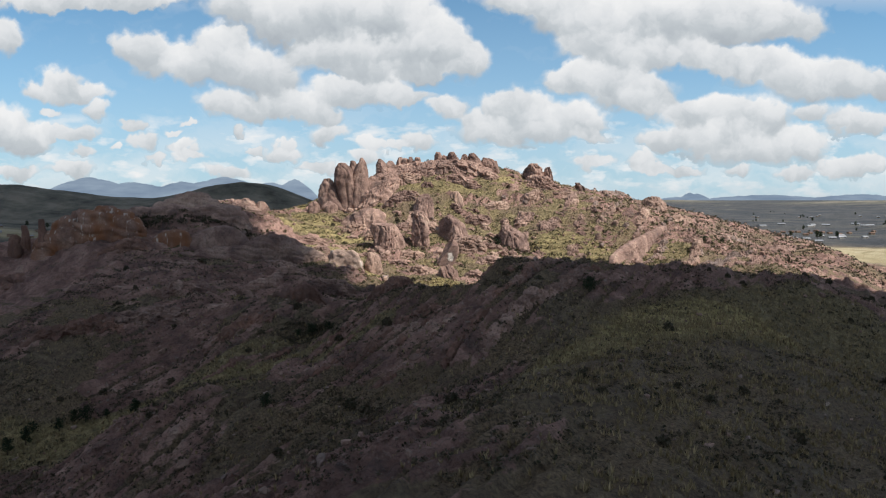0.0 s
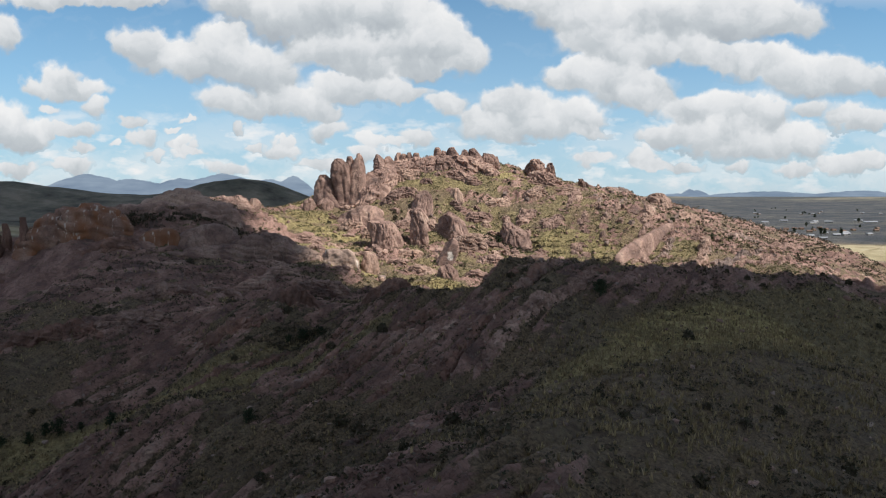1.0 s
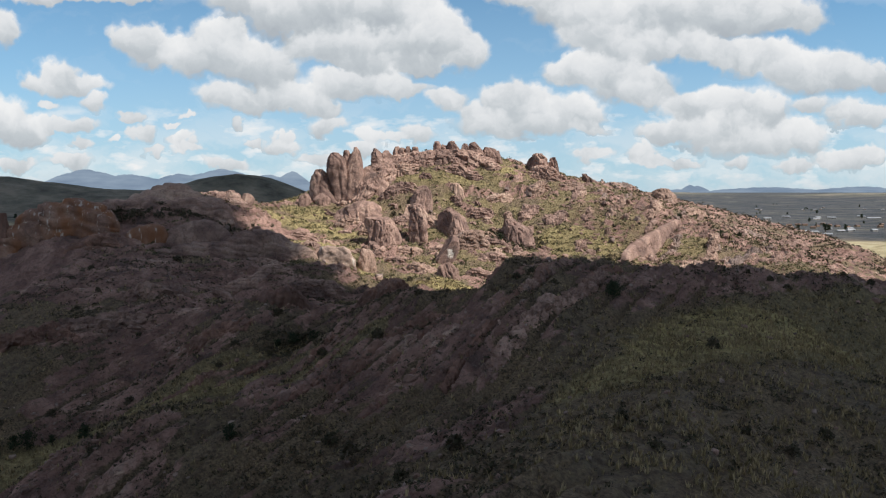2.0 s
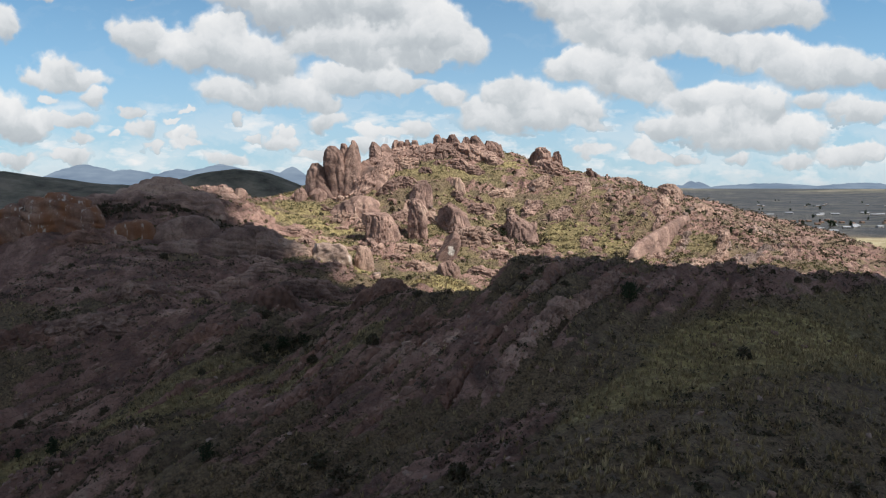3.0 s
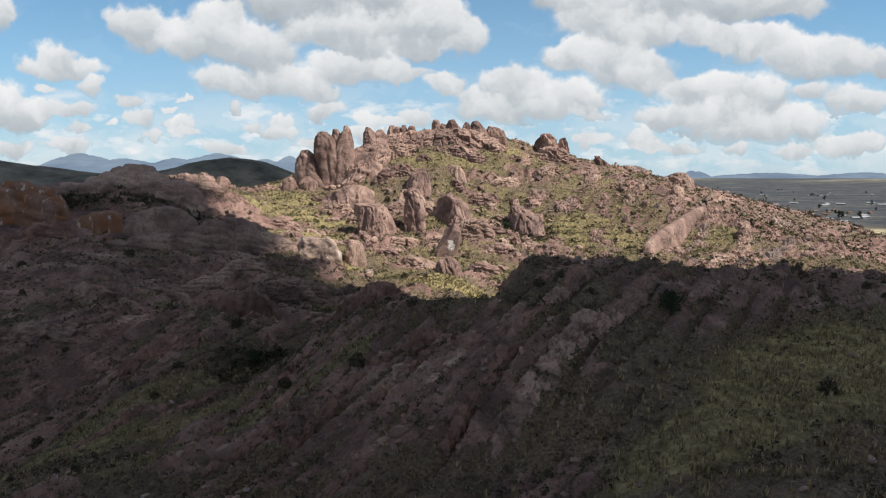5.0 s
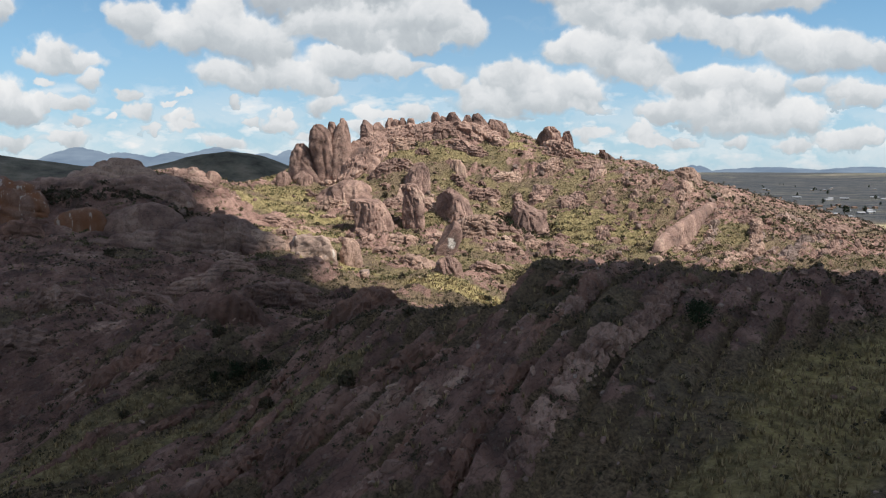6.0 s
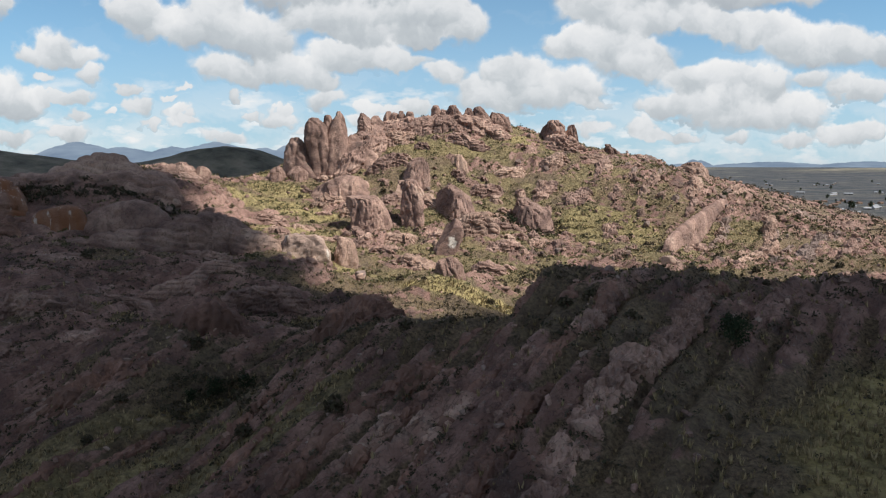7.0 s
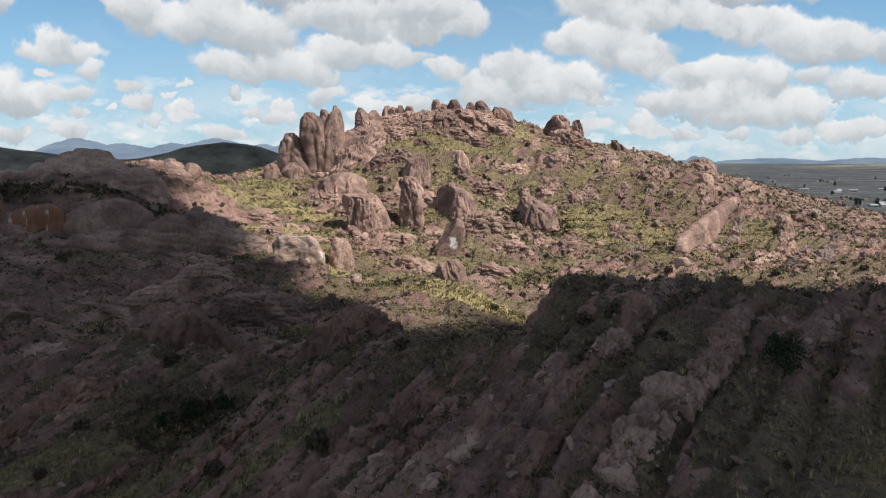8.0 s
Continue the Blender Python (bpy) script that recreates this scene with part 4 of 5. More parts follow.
CB, CBG = "large rounded red sandstone boulder on the hill crest", "boulders along the crest"
CREST = [
    (-33.6, 440.0, [(72.6, 0.0, 5.7), (76.8, -1.3, 4.3), (80.2, -2.6, 2.8), (82.6, -3.7, 0.9)]),
    (-30.9, 444.0, [(74.9, 0.0, 4.2), (79.0, 0.0, 3.6), (81.4, -0.8, 1.7)]),
    (-25.7, 450.0, [(75.6, 0.0, 2.4), (79.8, 0.0, 2.2), (82.1, 0.0, 2.1), (84.0, 0.1, 1.2)]),
    (-22.6, 450.0, [(76.5, 0.0, 2.2), (80.7, 0.0, 2.1), (82.9, 0.0, 2.0), (84.9, 0.0, 1.1)]),
    (-19.3, 450.0, [(75.8, 0.0, 2.0), (80.0, 0.0, 1.9), (82.2, 0.0, 1.9), (84.2, 0.0, 1.0)]),
    (-15.1, 450.0, [(75.2, 0.0, 3.1), (79.4, 0.0, 3.0), (81.7, 0.0, 2.9), (83.7, 0.0, 1.6)]),
    (-9.5, 452.0, [(75.6, 0.0, 3.6), (79.0, 0.0, 3.2), (81.4, 0.3, 1.6)]),
    (-2.6, 455.0, [(78.3, 0.0, 2.6), (82.6, -0.2, 2.5), (85.5, -0.3, 2.3), (87.3, -0.3, 1.4)]),
    (0.7, 457.0, [(78.4, 0.0, 2.8), (83.8, 0.0, 2.5), (85.9, 0.0, 1.3)]),
    (6.4, 457.0, [(78.5, 0.0, 4.4), (84.9, -0.2, 3.6), (87.1, -0.4, 2.5)]),
    (13.1, 456.0, [(78.4, 0.0, 3.8), (83.7, -0.3, 3.0), (86.0, -0.8, 1.6)]),
    (19.9, 457.0, [(77.8, 0.0, 5.5), (83.8, -0.4, 4.4), (86.7, -1.7, 2.0)]),
    (27.6, 457.0, [(76.6, 0.0, 5.1), (82.1, -0.4, 4.0), (84.7, -1.5, 1.9)]),
    (32.3, 458.0, [(75.3, 0.0, 3.1), (80.0, -0.3, 2.5), (82.2, -0.5, 1.2)]),
    (55.6, 464.0, [(67.9, 0.0, 7.7), (74.3, -0.1, 6.4), (78.2, 0.0, 5.0), (80.5, 0.1, 2.4)]),
    (65.5, 465.0, [(68.8, 0.0, 3.9), (75.9, -0.5, 3.2), (78.5, -1.0, 1.9)]),
    (87.2, 470.0, [(54.3, 0.0, 3.3), (60.8, -0.8, 3.9), (65.7, -1.7, 3.5), (69.1, -3.0, 1.4)]),
    (109.9, 500.0, [(56.5, 0.0, 7.1), (61.5, -0.2, 6.2), (63.6, -0.2, 4.4)]),
    (152.0, 540.0, [(50.5, 0.0, 12.3), (56.3, -0.7, 9.8), (59.3, -2.3, 6.4)])]
for k, (x, y, rings) in enumerate(CREST):
    column("crest_boulder", CB, x, y, rings, 20 + k, ROCK_PALE if k in (17, 18) else ROCK, "boulder", CBG, deep=1.1, boxy=4.0, flutes=3.2, cut=0.6 if k < 14 else 1.2, turn=(k * 29) % 40 - 20, step=0.42, planes=11)
crag("rock_outcrop", "long broken rim of pinkish sandstone along the crest", [(-42.9, 436.0, 72.3), (-36.3, 441.0, 77.0), (-26.6, 446.0, 80.0), (-13.9, 449.0, 81.2), (-0.8, 452.0, 82.3), (12.4, 453.0, 83.0), (25.7, 454.0, 81.4), (35.3, 455.0, 76.5)], 10, 7, 31, lobes=5, deep=1.7, rough=1.0, square=2.3, blocky=0.8)
crag("rock_outcrop", "tilted slabs of pinkish sandstone under the tor", [(46.0, 452.0, 69.0), (54.0, 456.0, 73.5), (63.0, 458.0, 73.0), (71.0, 458.0, 68.5)], 9, 7, 33, lobes=3.6, deep=1.5, beds=2.0, rough=0.9, square=2.4)
crag("rock_outcrop", "low outcrop of sandstone on the eastern crest", [(78.0, 462.0, 64.0), (92.0, 470.0, 62.5), (104.0, 478.0, 61.0)], 7, 6, 34, lobes=4, deep=1.3, beds=1.8, rough=0.9, square=2.3, drop=5)

# massive blocks that stand out of the hillside
MB, MBG = "massive angular red sandstone block on the hillside", "blocks on the hillside"
column("hillside_boulder", "massive jointed sandstone block with a dark side", -26.7, 358.0, [(33.9, 0.0, 8.8), (39.8, -0.9, 8.2), (43.7, -1.6, 7.1), (47.6, -2.6, 5.2), (49.7, -3.1, 2.3)], 50, None, "boulder", MBG, deep=0.9, boxy=4.5, lean=0.25, flutes=3.4, cut=1.3, turn=-14)
column("hillside_boulder", MB, -9.5, 365.0, [(34.7, 0.0, 4.8), (40.3, -0.8, 4.8), (45.3, -1.3, 4.5), (49.3, -2.0, 4.4), (52.5, -3.7, 3.5)], 51, None, "boulder", MBG, deep=1.2, boxy=4.0, lean=0.3, flutes=3.2, cut=1.1)
column("hillside_boulder", MB, 7.1, 378.0, [(36.9, 0.0, 10.3), (44.7, -0.3, 9.2), (48.8, -1.0, 6.8), (51.2, -2.1, 2.6)], 52, None, "boulder", MBG, deep=0.9, boxy=3.6, lean=0.5, flutes=4.2, cut=1.2, turn=18)
column("hillside_boulder", MB, -9.7, 406.0, [(48.9, 0.0, 6.7), (54.6, 0.1, 6.5), (58.0, 0.1, 6.1), (60.8, 0.0, 4.4)], 53, None, "boulder", MBG, deep=1.0, boxy=3.0, lean=0.5, flutes=3.0, cut=1.1)
column("hillside_boulder", MB, -14.9, 395.0, [(44.8, 0.0, 5.8), (49.3, -0.5, 4.8), (51.9, -1.1, 2.4)], 54, ROCK_PALE, "boulder", MBG, lean=0.5, flutes=3.0, cut=0.9)
column("hillside_boulder", "leaning rounded sandstone block with a white patch", -0.6, 333.0, [(28.1, 0.0, 4.4), (32.0, 1.4, 5.0), (35.6, 2.8, 4.9), (38.8, 3.8, 3.8), (40.9, 4.6, 1.6)], 55, ROCK_PATCHED, "boulder", MBG, deep=0.9, boxy=3.0, lean=0.3, flutes=5.0, cut=0.6)
column("hillside_boulder", "split sandstone outcrop on the valley slope", 2.3, 294.0, [(26.4, 0.0, 4.7), (31.4, -0.5, 3.7), (34.2, -1.1, 1.0)], 56, None, "boulder", MBG, lean=0.2, flutes=2.2, cut=1.1)
column("hillside_boulder", MB, 36.4, 388.0, [(34.0, 0.0, 8.7), (41.0, -0.3, 7.4), (44.9, -2.9, 2.7)], 57, None, "boulder", MBG, lean=0.4, flutes=3.2, cut=1.4)
column("hillside_boulder", MB, -28.7, 312.0, [(29.5, 0.0, 4.2), (34.4, -0.4, 3.4), (36.8, -1.0, 1.8)], 58, ROCK_PALE, "boulder", MBG, lean=0.3, flutes=3.0, cut=0.8)
column("hillside_boulder", MB, 7.6, 421.0, [(56.0, 0.0, 4.2), (60.0, -0.3, 3.6), (63.0, -0.6, 2.0)], 59, ROCK_PALE, "boulder", MBG, lean=0.4, flutes=3.0, cut=0.8)
column("hillside_boulder", MB, 2.7, 435.0, [(62.0, 0.0, 5.4), (66.5, 0.4, 4.6), (69.0, 0.6, 2.4)], 60, ROCK_PALE, "boulder", MBG, lean=0.4, flutes=3.4, cut=0.6)
column("hillside_boulder", MB, 49.4, 458.0, [(61.5, 0.0, 4.3), (67.7, -1.4, 3.6), (72.1, -2.1, 1.7)], 61, None, "boulder", MBG, lean=0.2, flutes=3.0, cut=0.7)
LD = "broken ledge of pinkish sandstone standing out of the hillside"
LDG = "ledges on the hillside"
crag("ledge", LD, [(3.2, 356.0, 39.1), (9.1, 358.0, 41.7), (15.4, 359.0, 42.4), (20.9, 359.0, 39.7)], 6, 5, 70, ROCK_PALE, "rock", LDG, lobes=3.5, deep=1.3, beds=1.8)
HILL_LEDGES = [(-20, 392, 16, 3.5, 25), (-34, 378, 14, 3.0, -20), (24, 372, 18, 3.0, 20), (-4, 388, 14, 3.5, -25), (18, 408, 18, 3.5, 30), (30, 424, 16, 3.2, 20), (-24, 420, 20, 4.0, 12),
               (-14, 345, 13, 2.6, -10), (22, 342, 16, 2.6, 15), (-8, 318, 14, 3.0, -28), (14, 322, 12, 2.6, 20), (-22, 436, 20, 4.5, 10), (44, 412, 16, 3.4, 38), (52, 432, 18, 3.6, 30), (60, 408, 14, 2.6, 40), (-46, 392, 14, 3.0, 30),
               (12, 438, 24, 3.0, 4), (72, 442, 16, 3.0, 35), (-60, 352, 12, 2.0, 10), (36, 356, 12, 2.4, 24)]
for k, (x, y, run, tall, turn) in enumerate(HILL_LEDGES):
    c, s = math.cos(radians(turn)), math.sin(radians(turn))
    line = []
    for f in (-0.5, -0.2, 0.15, 0.5):
        px, py = x + c * run * f, y + s * run * f + 1.5 * math.sin(k + 5 * f)
        line.append((px, py, height(px, py) + tall * (1.0 if abs(f) < 0.4 else 0.5)))
    crag("ledge", LD, line, 3.5, 5, 200 + 7 * k, (ROCK, ROCK_PALE)[k % 2], "rock", LDG, lobes=2.8, deep=1.1, beds=1.3, rough=0.7, square=3.0, step=0.55)

ls = np.random.RandomState(77)
for k in range(90):
    x, y = (-58 + 92 * ls.uniform(), 312 + 130 * ls.uniform()) if k < 55 else (34 + 95 * ls.uniform(), 330 + 125 * ls.uniform())
    run, tall, turn = ls.uniform(4, 11), ls.uniform(0.9, 2.6), (ls.normal() * 22 if k < 55 else 48 + ls.normal() * 10)
    c, s = math.cos(radians(turn)), math.sin(radians(turn))
    line = [(x + c * run * f, y + s * run * f, height(x + c * run * f, y + s * run * f) + tall * g) for f, g in ((-0.5, 0.3), (-0.2, 1.0), (0.2, ls.uniform(0.6, 1.0)), (0.5, 0.2))]
    crag("ledge", "small broken ledge of pinkish sandstone on the hillside", line, ls.uniform(1.2, 2.6), ls.uniform(2, 4), 500 + 3 * k, (ROCK, ROCK_PALE, ROCK)[k % 3], "rock", "small ledges on the hillside", lobes=ls.uniform(1.4, 2.6), deep=0.9, rough=0.5, square=3.2, step=0.5, blocky=1.0)

for k in range(64):
    x, y, run, tall = 84 + 92 * ls.uniform(), 312 + 130 * ls.uniform(), ls.uniform(6, 18), ls.uniform(0.8, 2.2)
    line = [(x + 0.58 * run * f, y + 0.81 * run * f, height(x + 0.58 * run * f, y + 0.81 * run * f) + tall * g) for f, g in ((-0.5, 0.3), (-0.25, 1.0), (0.0, ls.uniform(0.4, 1.0)), (0.25, ls.uniform(0.4, 1.0)), (0.5, 0.2))]
    crag("ledge", "thin tilted slab of weathered sandstone on the hillside", line, ls.uniform(0.9, 1.6), ls.uniform(0.8, 1.4), 800 + 3 * k, (ROCK_PALE, ROCK_GREY, ROCK)[k % 3], "rock", "tilted slabs on the hillside", lobes=ls.uniform(1.2, 2.2), deep=0.8, rough=0.5, square=3.2, step=0.5, blocky=1.0)

# the bare western shoulder: domes, whalebacks and stained cliffs
crag("rock_dome", "broad pale sandstone dome with a flat cap on the western shoulder", [(-134.4, 338.0, 56.3), (-126.4, 340.0, 58.9), (-118.3, 341.0, 62.5), (-113.4, 341.0, 63.4), (-107.1, 341.0, 62.2), (-103.0, 342.0, 59.5), (-98.1, 343.0, 56.8)], 12, 10, 80, ROCK_PALE, square=2.0, lobes=12, deep=0.6, beds=2.6, rough=0.5, blunt=8, blocky=0.25)
crag("rock_dome", "long rounded skirt of red sandstone below the dome", [(-150.0, 322.0, 53.0), (-143.0, 326.0, 54.7), (-135.1, 330.0, 56.5), (-125.8, 332.0, 57.2), (-114.1, 333.0, 57.6), (-102.8, 335.0, 57.6), (-93.4, 338.0, 56.9), (-85.3, 340.0, 54.9)], 9, 8, 81, square=2.2, lobes=14, deep=0.7, beds=3.4, rough=0.5, blunt=8, blocky=0.25)
crag("rock_outcrop", "low ridge of rounded red sandstone beside the dome", [(-114.7, 360.0, 56.0), (-107.4, 364.0, 58.4), (-103.8, 366.0, 59.8), (-99.6, 367.0, 59.2), (-95.4, 368.0, 60.0), (-91.5, 368.0, 56.8), (-86.1, 368.0, 55.0)], 10, 6, 82, lobes=5, deep=1.0, beds=2.0, square=2.3)
column("boulder", "single round sandstone boulder at the end of the ridge", -88.6, 367.0, [(53.5, 0.0, 2.8), (56.0, 0.0, 3.0), (58.0, -0.2, 2.0)], 83, None, "boulder", deep=1.0, boxy=2.3, flutes=4, cut=0.3)
crag("stained_cliff", "small upright cliff stained rust orange with pale streaks", [(-114.5, 295.5, 45.2), (-112.0, 297.0, 46.7), (-108.1, 298.0, 47.3), (-103.8, 299.0, 47.5), (-100.5, 300.5, 46.9)], 2.4, 7, 84, ROCK_RUST, "cliff", square=3.4, lobes=5, deep=0.5, rough=0.35, blunt=6, blocky=0.25)
crag("whaleback_rock", "long smooth whaleback of red sandstone", [(-103.5, 301.0, 46.8), (-97.5, 304.0, 47.9), (-89.1, 306.0, 48.6), (-82.9, 308.0, 47.5), (-77.2, 309.0, 43.8)], 6, 9, 85, lobes=9, deep=0.7, rough=0.5, square=2.4, blocky=0.25)
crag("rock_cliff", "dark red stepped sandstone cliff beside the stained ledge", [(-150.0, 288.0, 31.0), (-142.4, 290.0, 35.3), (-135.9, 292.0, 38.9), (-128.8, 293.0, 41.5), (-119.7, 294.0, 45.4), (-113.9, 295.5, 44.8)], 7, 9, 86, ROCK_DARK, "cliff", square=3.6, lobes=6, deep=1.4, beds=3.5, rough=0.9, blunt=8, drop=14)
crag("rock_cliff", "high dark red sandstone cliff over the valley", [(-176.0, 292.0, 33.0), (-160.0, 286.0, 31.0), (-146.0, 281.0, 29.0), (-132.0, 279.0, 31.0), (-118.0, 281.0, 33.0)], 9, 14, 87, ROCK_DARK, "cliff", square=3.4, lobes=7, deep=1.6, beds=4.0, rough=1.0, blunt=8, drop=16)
crag("stained_cliff", "long inclined cliff stained rust orange", [(-165.6, 300.0, 44.9), (-156.1, 303.0, 51.3), (-148.7, 306.0, 55.6), (-138.1, 307.0, 56.7), (-126.9, 309.0, 54.7), (-121.9, 311.0, 51.1)], 9, 12, 88, ROCK_RUST, "cliff", square=2.8, lobes=10, deep=0.9, beds=5.0, rough=0.7, blunt=6, drop=12, blocky=0.45)
for x, y, z, r in ((-166, 297, 49.5, 1.5), (-158.5, 296, 52.0, 1.3), (-171, 299, 46.0, 2.2)):
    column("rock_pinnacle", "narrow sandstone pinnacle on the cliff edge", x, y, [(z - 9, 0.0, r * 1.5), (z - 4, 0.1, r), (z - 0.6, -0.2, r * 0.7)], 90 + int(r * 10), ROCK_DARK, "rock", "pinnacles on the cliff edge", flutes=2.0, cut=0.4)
crag("whaleback_rock", "long fluted whaleback of red-brown sandstone with dark streaks", [(-119.5, 284.0, 34.4), (-111.9, 288.0, 36.2), (-104.4, 293.0, 38.8), (-90.8, 298.0, 40.7), (-83.2, 301.0, 41.2), (-75.0, 306.0, 44.3), (-67.5, 309.0, 45.3), (-60.7, 309.0, 42.3), (-54.0, 307.0, 37.5), (-50.4, 306.0, 34.9)], 7, 9, 93, square=2.6, lobes=6, deep=1.0, rough=0.5, blunt=8, blocky=0.45, beds=2.4, step=0.5)
crag("whaleback_rock", "rounded brown sandstone hump over the terraces", [(-105.4, 268.0, 35.5), (-101.4, 270.0, 36.7), (-94.1, 271.0, 37.5), (-89.3, 271.0, 37.1), (-85.2, 271.0, 34.1), (-82.8, 271.0, 31.0)], 5, 8, 94, square=2.7, lobes=6, deep=0.8, rough=0.5, beds=1.2, step=0.42, blocky=0.75)
crag("rock_outcrop", "curving low ledge of pale brown sandstone", [(-71.9, 258.0, 30.9), (-66.2, 262.0, 31.4), (-61.2, 266.0, 32.6), (-59.6, 272.0, 34.2), (-58.2, 276.0, 35.1), (-53.6, 278.0, 35.0), (-48.8, 278.0, 33.3)], 1.6, 3, 95, ROCK, square=2.6, lobes=6, deep=0.5, rough=0.4, sink=2.0, beds=1.2, step=0.42, blocky=0.75)
crag("rock_outcrop", "low bare ledge of brown sandstone", [(-92.9, 245.0, 31.9), (-82.1, 248.0, 32.6), (-74.0, 250.0, 31.6), (-67.7, 251.0, 30.0), (-61.1, 251.0, 28.4)], 2, 3, 96, None, square=2.6, lobes=3, deep=0.8, rough=0.5, sink=2.0, beds=1.2, step=0.42, blocky=0.75)
crag("rock_outcrop", "low bare ledge of brown sandstone", [(-48.2, 238.0, 32.6), (-41.9, 242.0, 33.4), (-35.2, 246.0, 33.5), (-28.2, 250.0, 31.7)], 2, 3, 97, None, square=2.6, lobes=3, deep=0.8, rough=0.5, sink=2.0, beds=1.2, step=0.42, blocky=0.75)
crag("rock_outcrop", "low bare ledge of brown sandstone", [(-78.0, 278.0, 34.5), (-70.0, 283.0, 36.0), (-62.0, 287.0, 36.2), (-54.0, 290.0, 34.5)], 2.5, 3.5, 98, square=2.6, lobes=3, deep=0.9, rough=0.5, sink=2.0, beds=1.2, step=0.42, blocky=0.75)
crag("streaked_cliff", "small upright cliff with white mineral streaks", [(-47.6, 304.0, 37.0), (-46.2, 305.0, 38.5), (-41.5, 306.0, 38.9), (-37.3, 306.0, 38.7), (-32.8, 307.0, 38.0)], 2.2, 6, 99, ROCK_STREAKED, "cliff", square=3.2, lobes=2.4, deep=1.2, rough=0.3, blunt=5, drop=8, blocky=0.45)
crag("rock_outcrop", "rounded pinkish sandstone ledge beside the streaked cliff", [(-63.2, 310.0, 42.0), (-55.2, 307.0, 39.6), (-49.0, 306.0, 38.2), (-45.9, 306.0, 37.0)], 4, 5, 100, ROCK_PALE, square=2.6, lobes=4, deep=0.9)
# the dark tone adds painted shade to the pillars' own red-brown
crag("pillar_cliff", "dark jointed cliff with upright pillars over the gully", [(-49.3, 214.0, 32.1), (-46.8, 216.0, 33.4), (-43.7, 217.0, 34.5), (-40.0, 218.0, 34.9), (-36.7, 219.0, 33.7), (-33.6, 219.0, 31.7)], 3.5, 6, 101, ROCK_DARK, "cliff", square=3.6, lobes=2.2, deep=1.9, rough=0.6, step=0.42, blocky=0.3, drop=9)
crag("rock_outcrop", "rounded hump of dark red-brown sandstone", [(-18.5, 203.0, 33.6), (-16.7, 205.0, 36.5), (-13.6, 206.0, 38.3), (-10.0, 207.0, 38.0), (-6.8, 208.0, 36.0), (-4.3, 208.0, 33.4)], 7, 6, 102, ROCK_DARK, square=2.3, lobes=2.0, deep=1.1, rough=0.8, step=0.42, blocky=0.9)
crag("rock_outcrop", "pale lump of grey-brown sandstone above the valley floor", [(-72.3, 224.0, 27.1), (-69.5, 226.0, 28.1), (-66.1, 227.0, 28.3), (-62.7, 228.0, 27.1), (-59.8, 228.0, 25.7)], 5, 5, 103, ROCK, square=2.3, lobes=2.6, deep=1.0, rough=0.6, beds=1.3, step=0.45)
for k, (x, y, run, tall) in enumerate([(-88, 214, 26, 2.2), (-102, 205, 28, 2.4), (-80, 236, 22, 1.8), (-56, 200, 20, 1.8)]):
    line = [(x + run * f, y + run * f * 0.55, height(x + run * f, y + run * f * 0.55) + tall * (1 if abs(f) < 0.4 else 0.4)) for f in (-0.5, -0.2, 0.15, 0.5)]
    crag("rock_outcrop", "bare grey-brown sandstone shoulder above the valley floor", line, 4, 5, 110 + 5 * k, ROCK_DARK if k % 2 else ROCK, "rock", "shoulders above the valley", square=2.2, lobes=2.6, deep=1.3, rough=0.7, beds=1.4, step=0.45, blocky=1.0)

# the bare slab that climbs the eastern flank, and the jagged ribs beside it
crag("rock_rib", "long smooth pinkish sandstone slab climbing the hill", [(76.5, 343.0, 33.2), (78.5, 346.0, 34.2), (91.9, 366.0, 38.9), (107.3, 389.0, 42.8), (122.0, 410.0, 46.0)], 2.6, 1.8, 120, ROCK, "rock", "tilted ribs of sandstone", square=3.2, lobes=6, deep=0.35, rough=0.3, blunt=14, sink=1.0)
RL = "jagged tilted rib of pale pinkish sandstone"
for k, (ax, ay, bx, by, w, tall) in enumerate([(108, 340, 140, 404, 3.5, 3.4), (116, 326, 150, 384, 3.5, 3.2), (126, 322, 160, 376, 3.5, 3.0), (92, 318, 110, 346, 3.0, 2.6), (98, 362, 118, 394, 2.6, 2.0), (62, 372, 76, 396, 2.5, 2.0),
                                              (128, 420, 172, 520, 5.0, 4.0), (150, 412, 196, 480, 5.0, 3.6), (170, 420, 236, 510, 6.0, 4.0), (104, 404, 126, 446, 3.5, 3.0), (104, 500, 150, 620, 7.0, 4.5), (66, 420, 84, 452, 3.0, 2.6), (84, 404, 100, 434, 3.0, 2.4)]):
    line = []
    for i in range(9):
        f = i / 8
        px, py = ax + (bx - ax) * f + 1.6 * math.sin(3 * k + 5 * f), ay + (by - ay) * f
        line.append((px, py, height(px, py) + tall * (0.45 + 0.55 * abs(math.sin(2.3 * i + k)))))
    crag("rock_rib", RL, line, w, w * 0.8, 130 + 5 * k, (ROCK_PALE, ROCK_GREY, ROCK)[k % 3], "rock", "tilted ribs of sandstone", square=2.2, lobes=2.6, deep=1.5, beds=1.6, rough=1.0, step=0.6 if ay < 400 else 0.9)


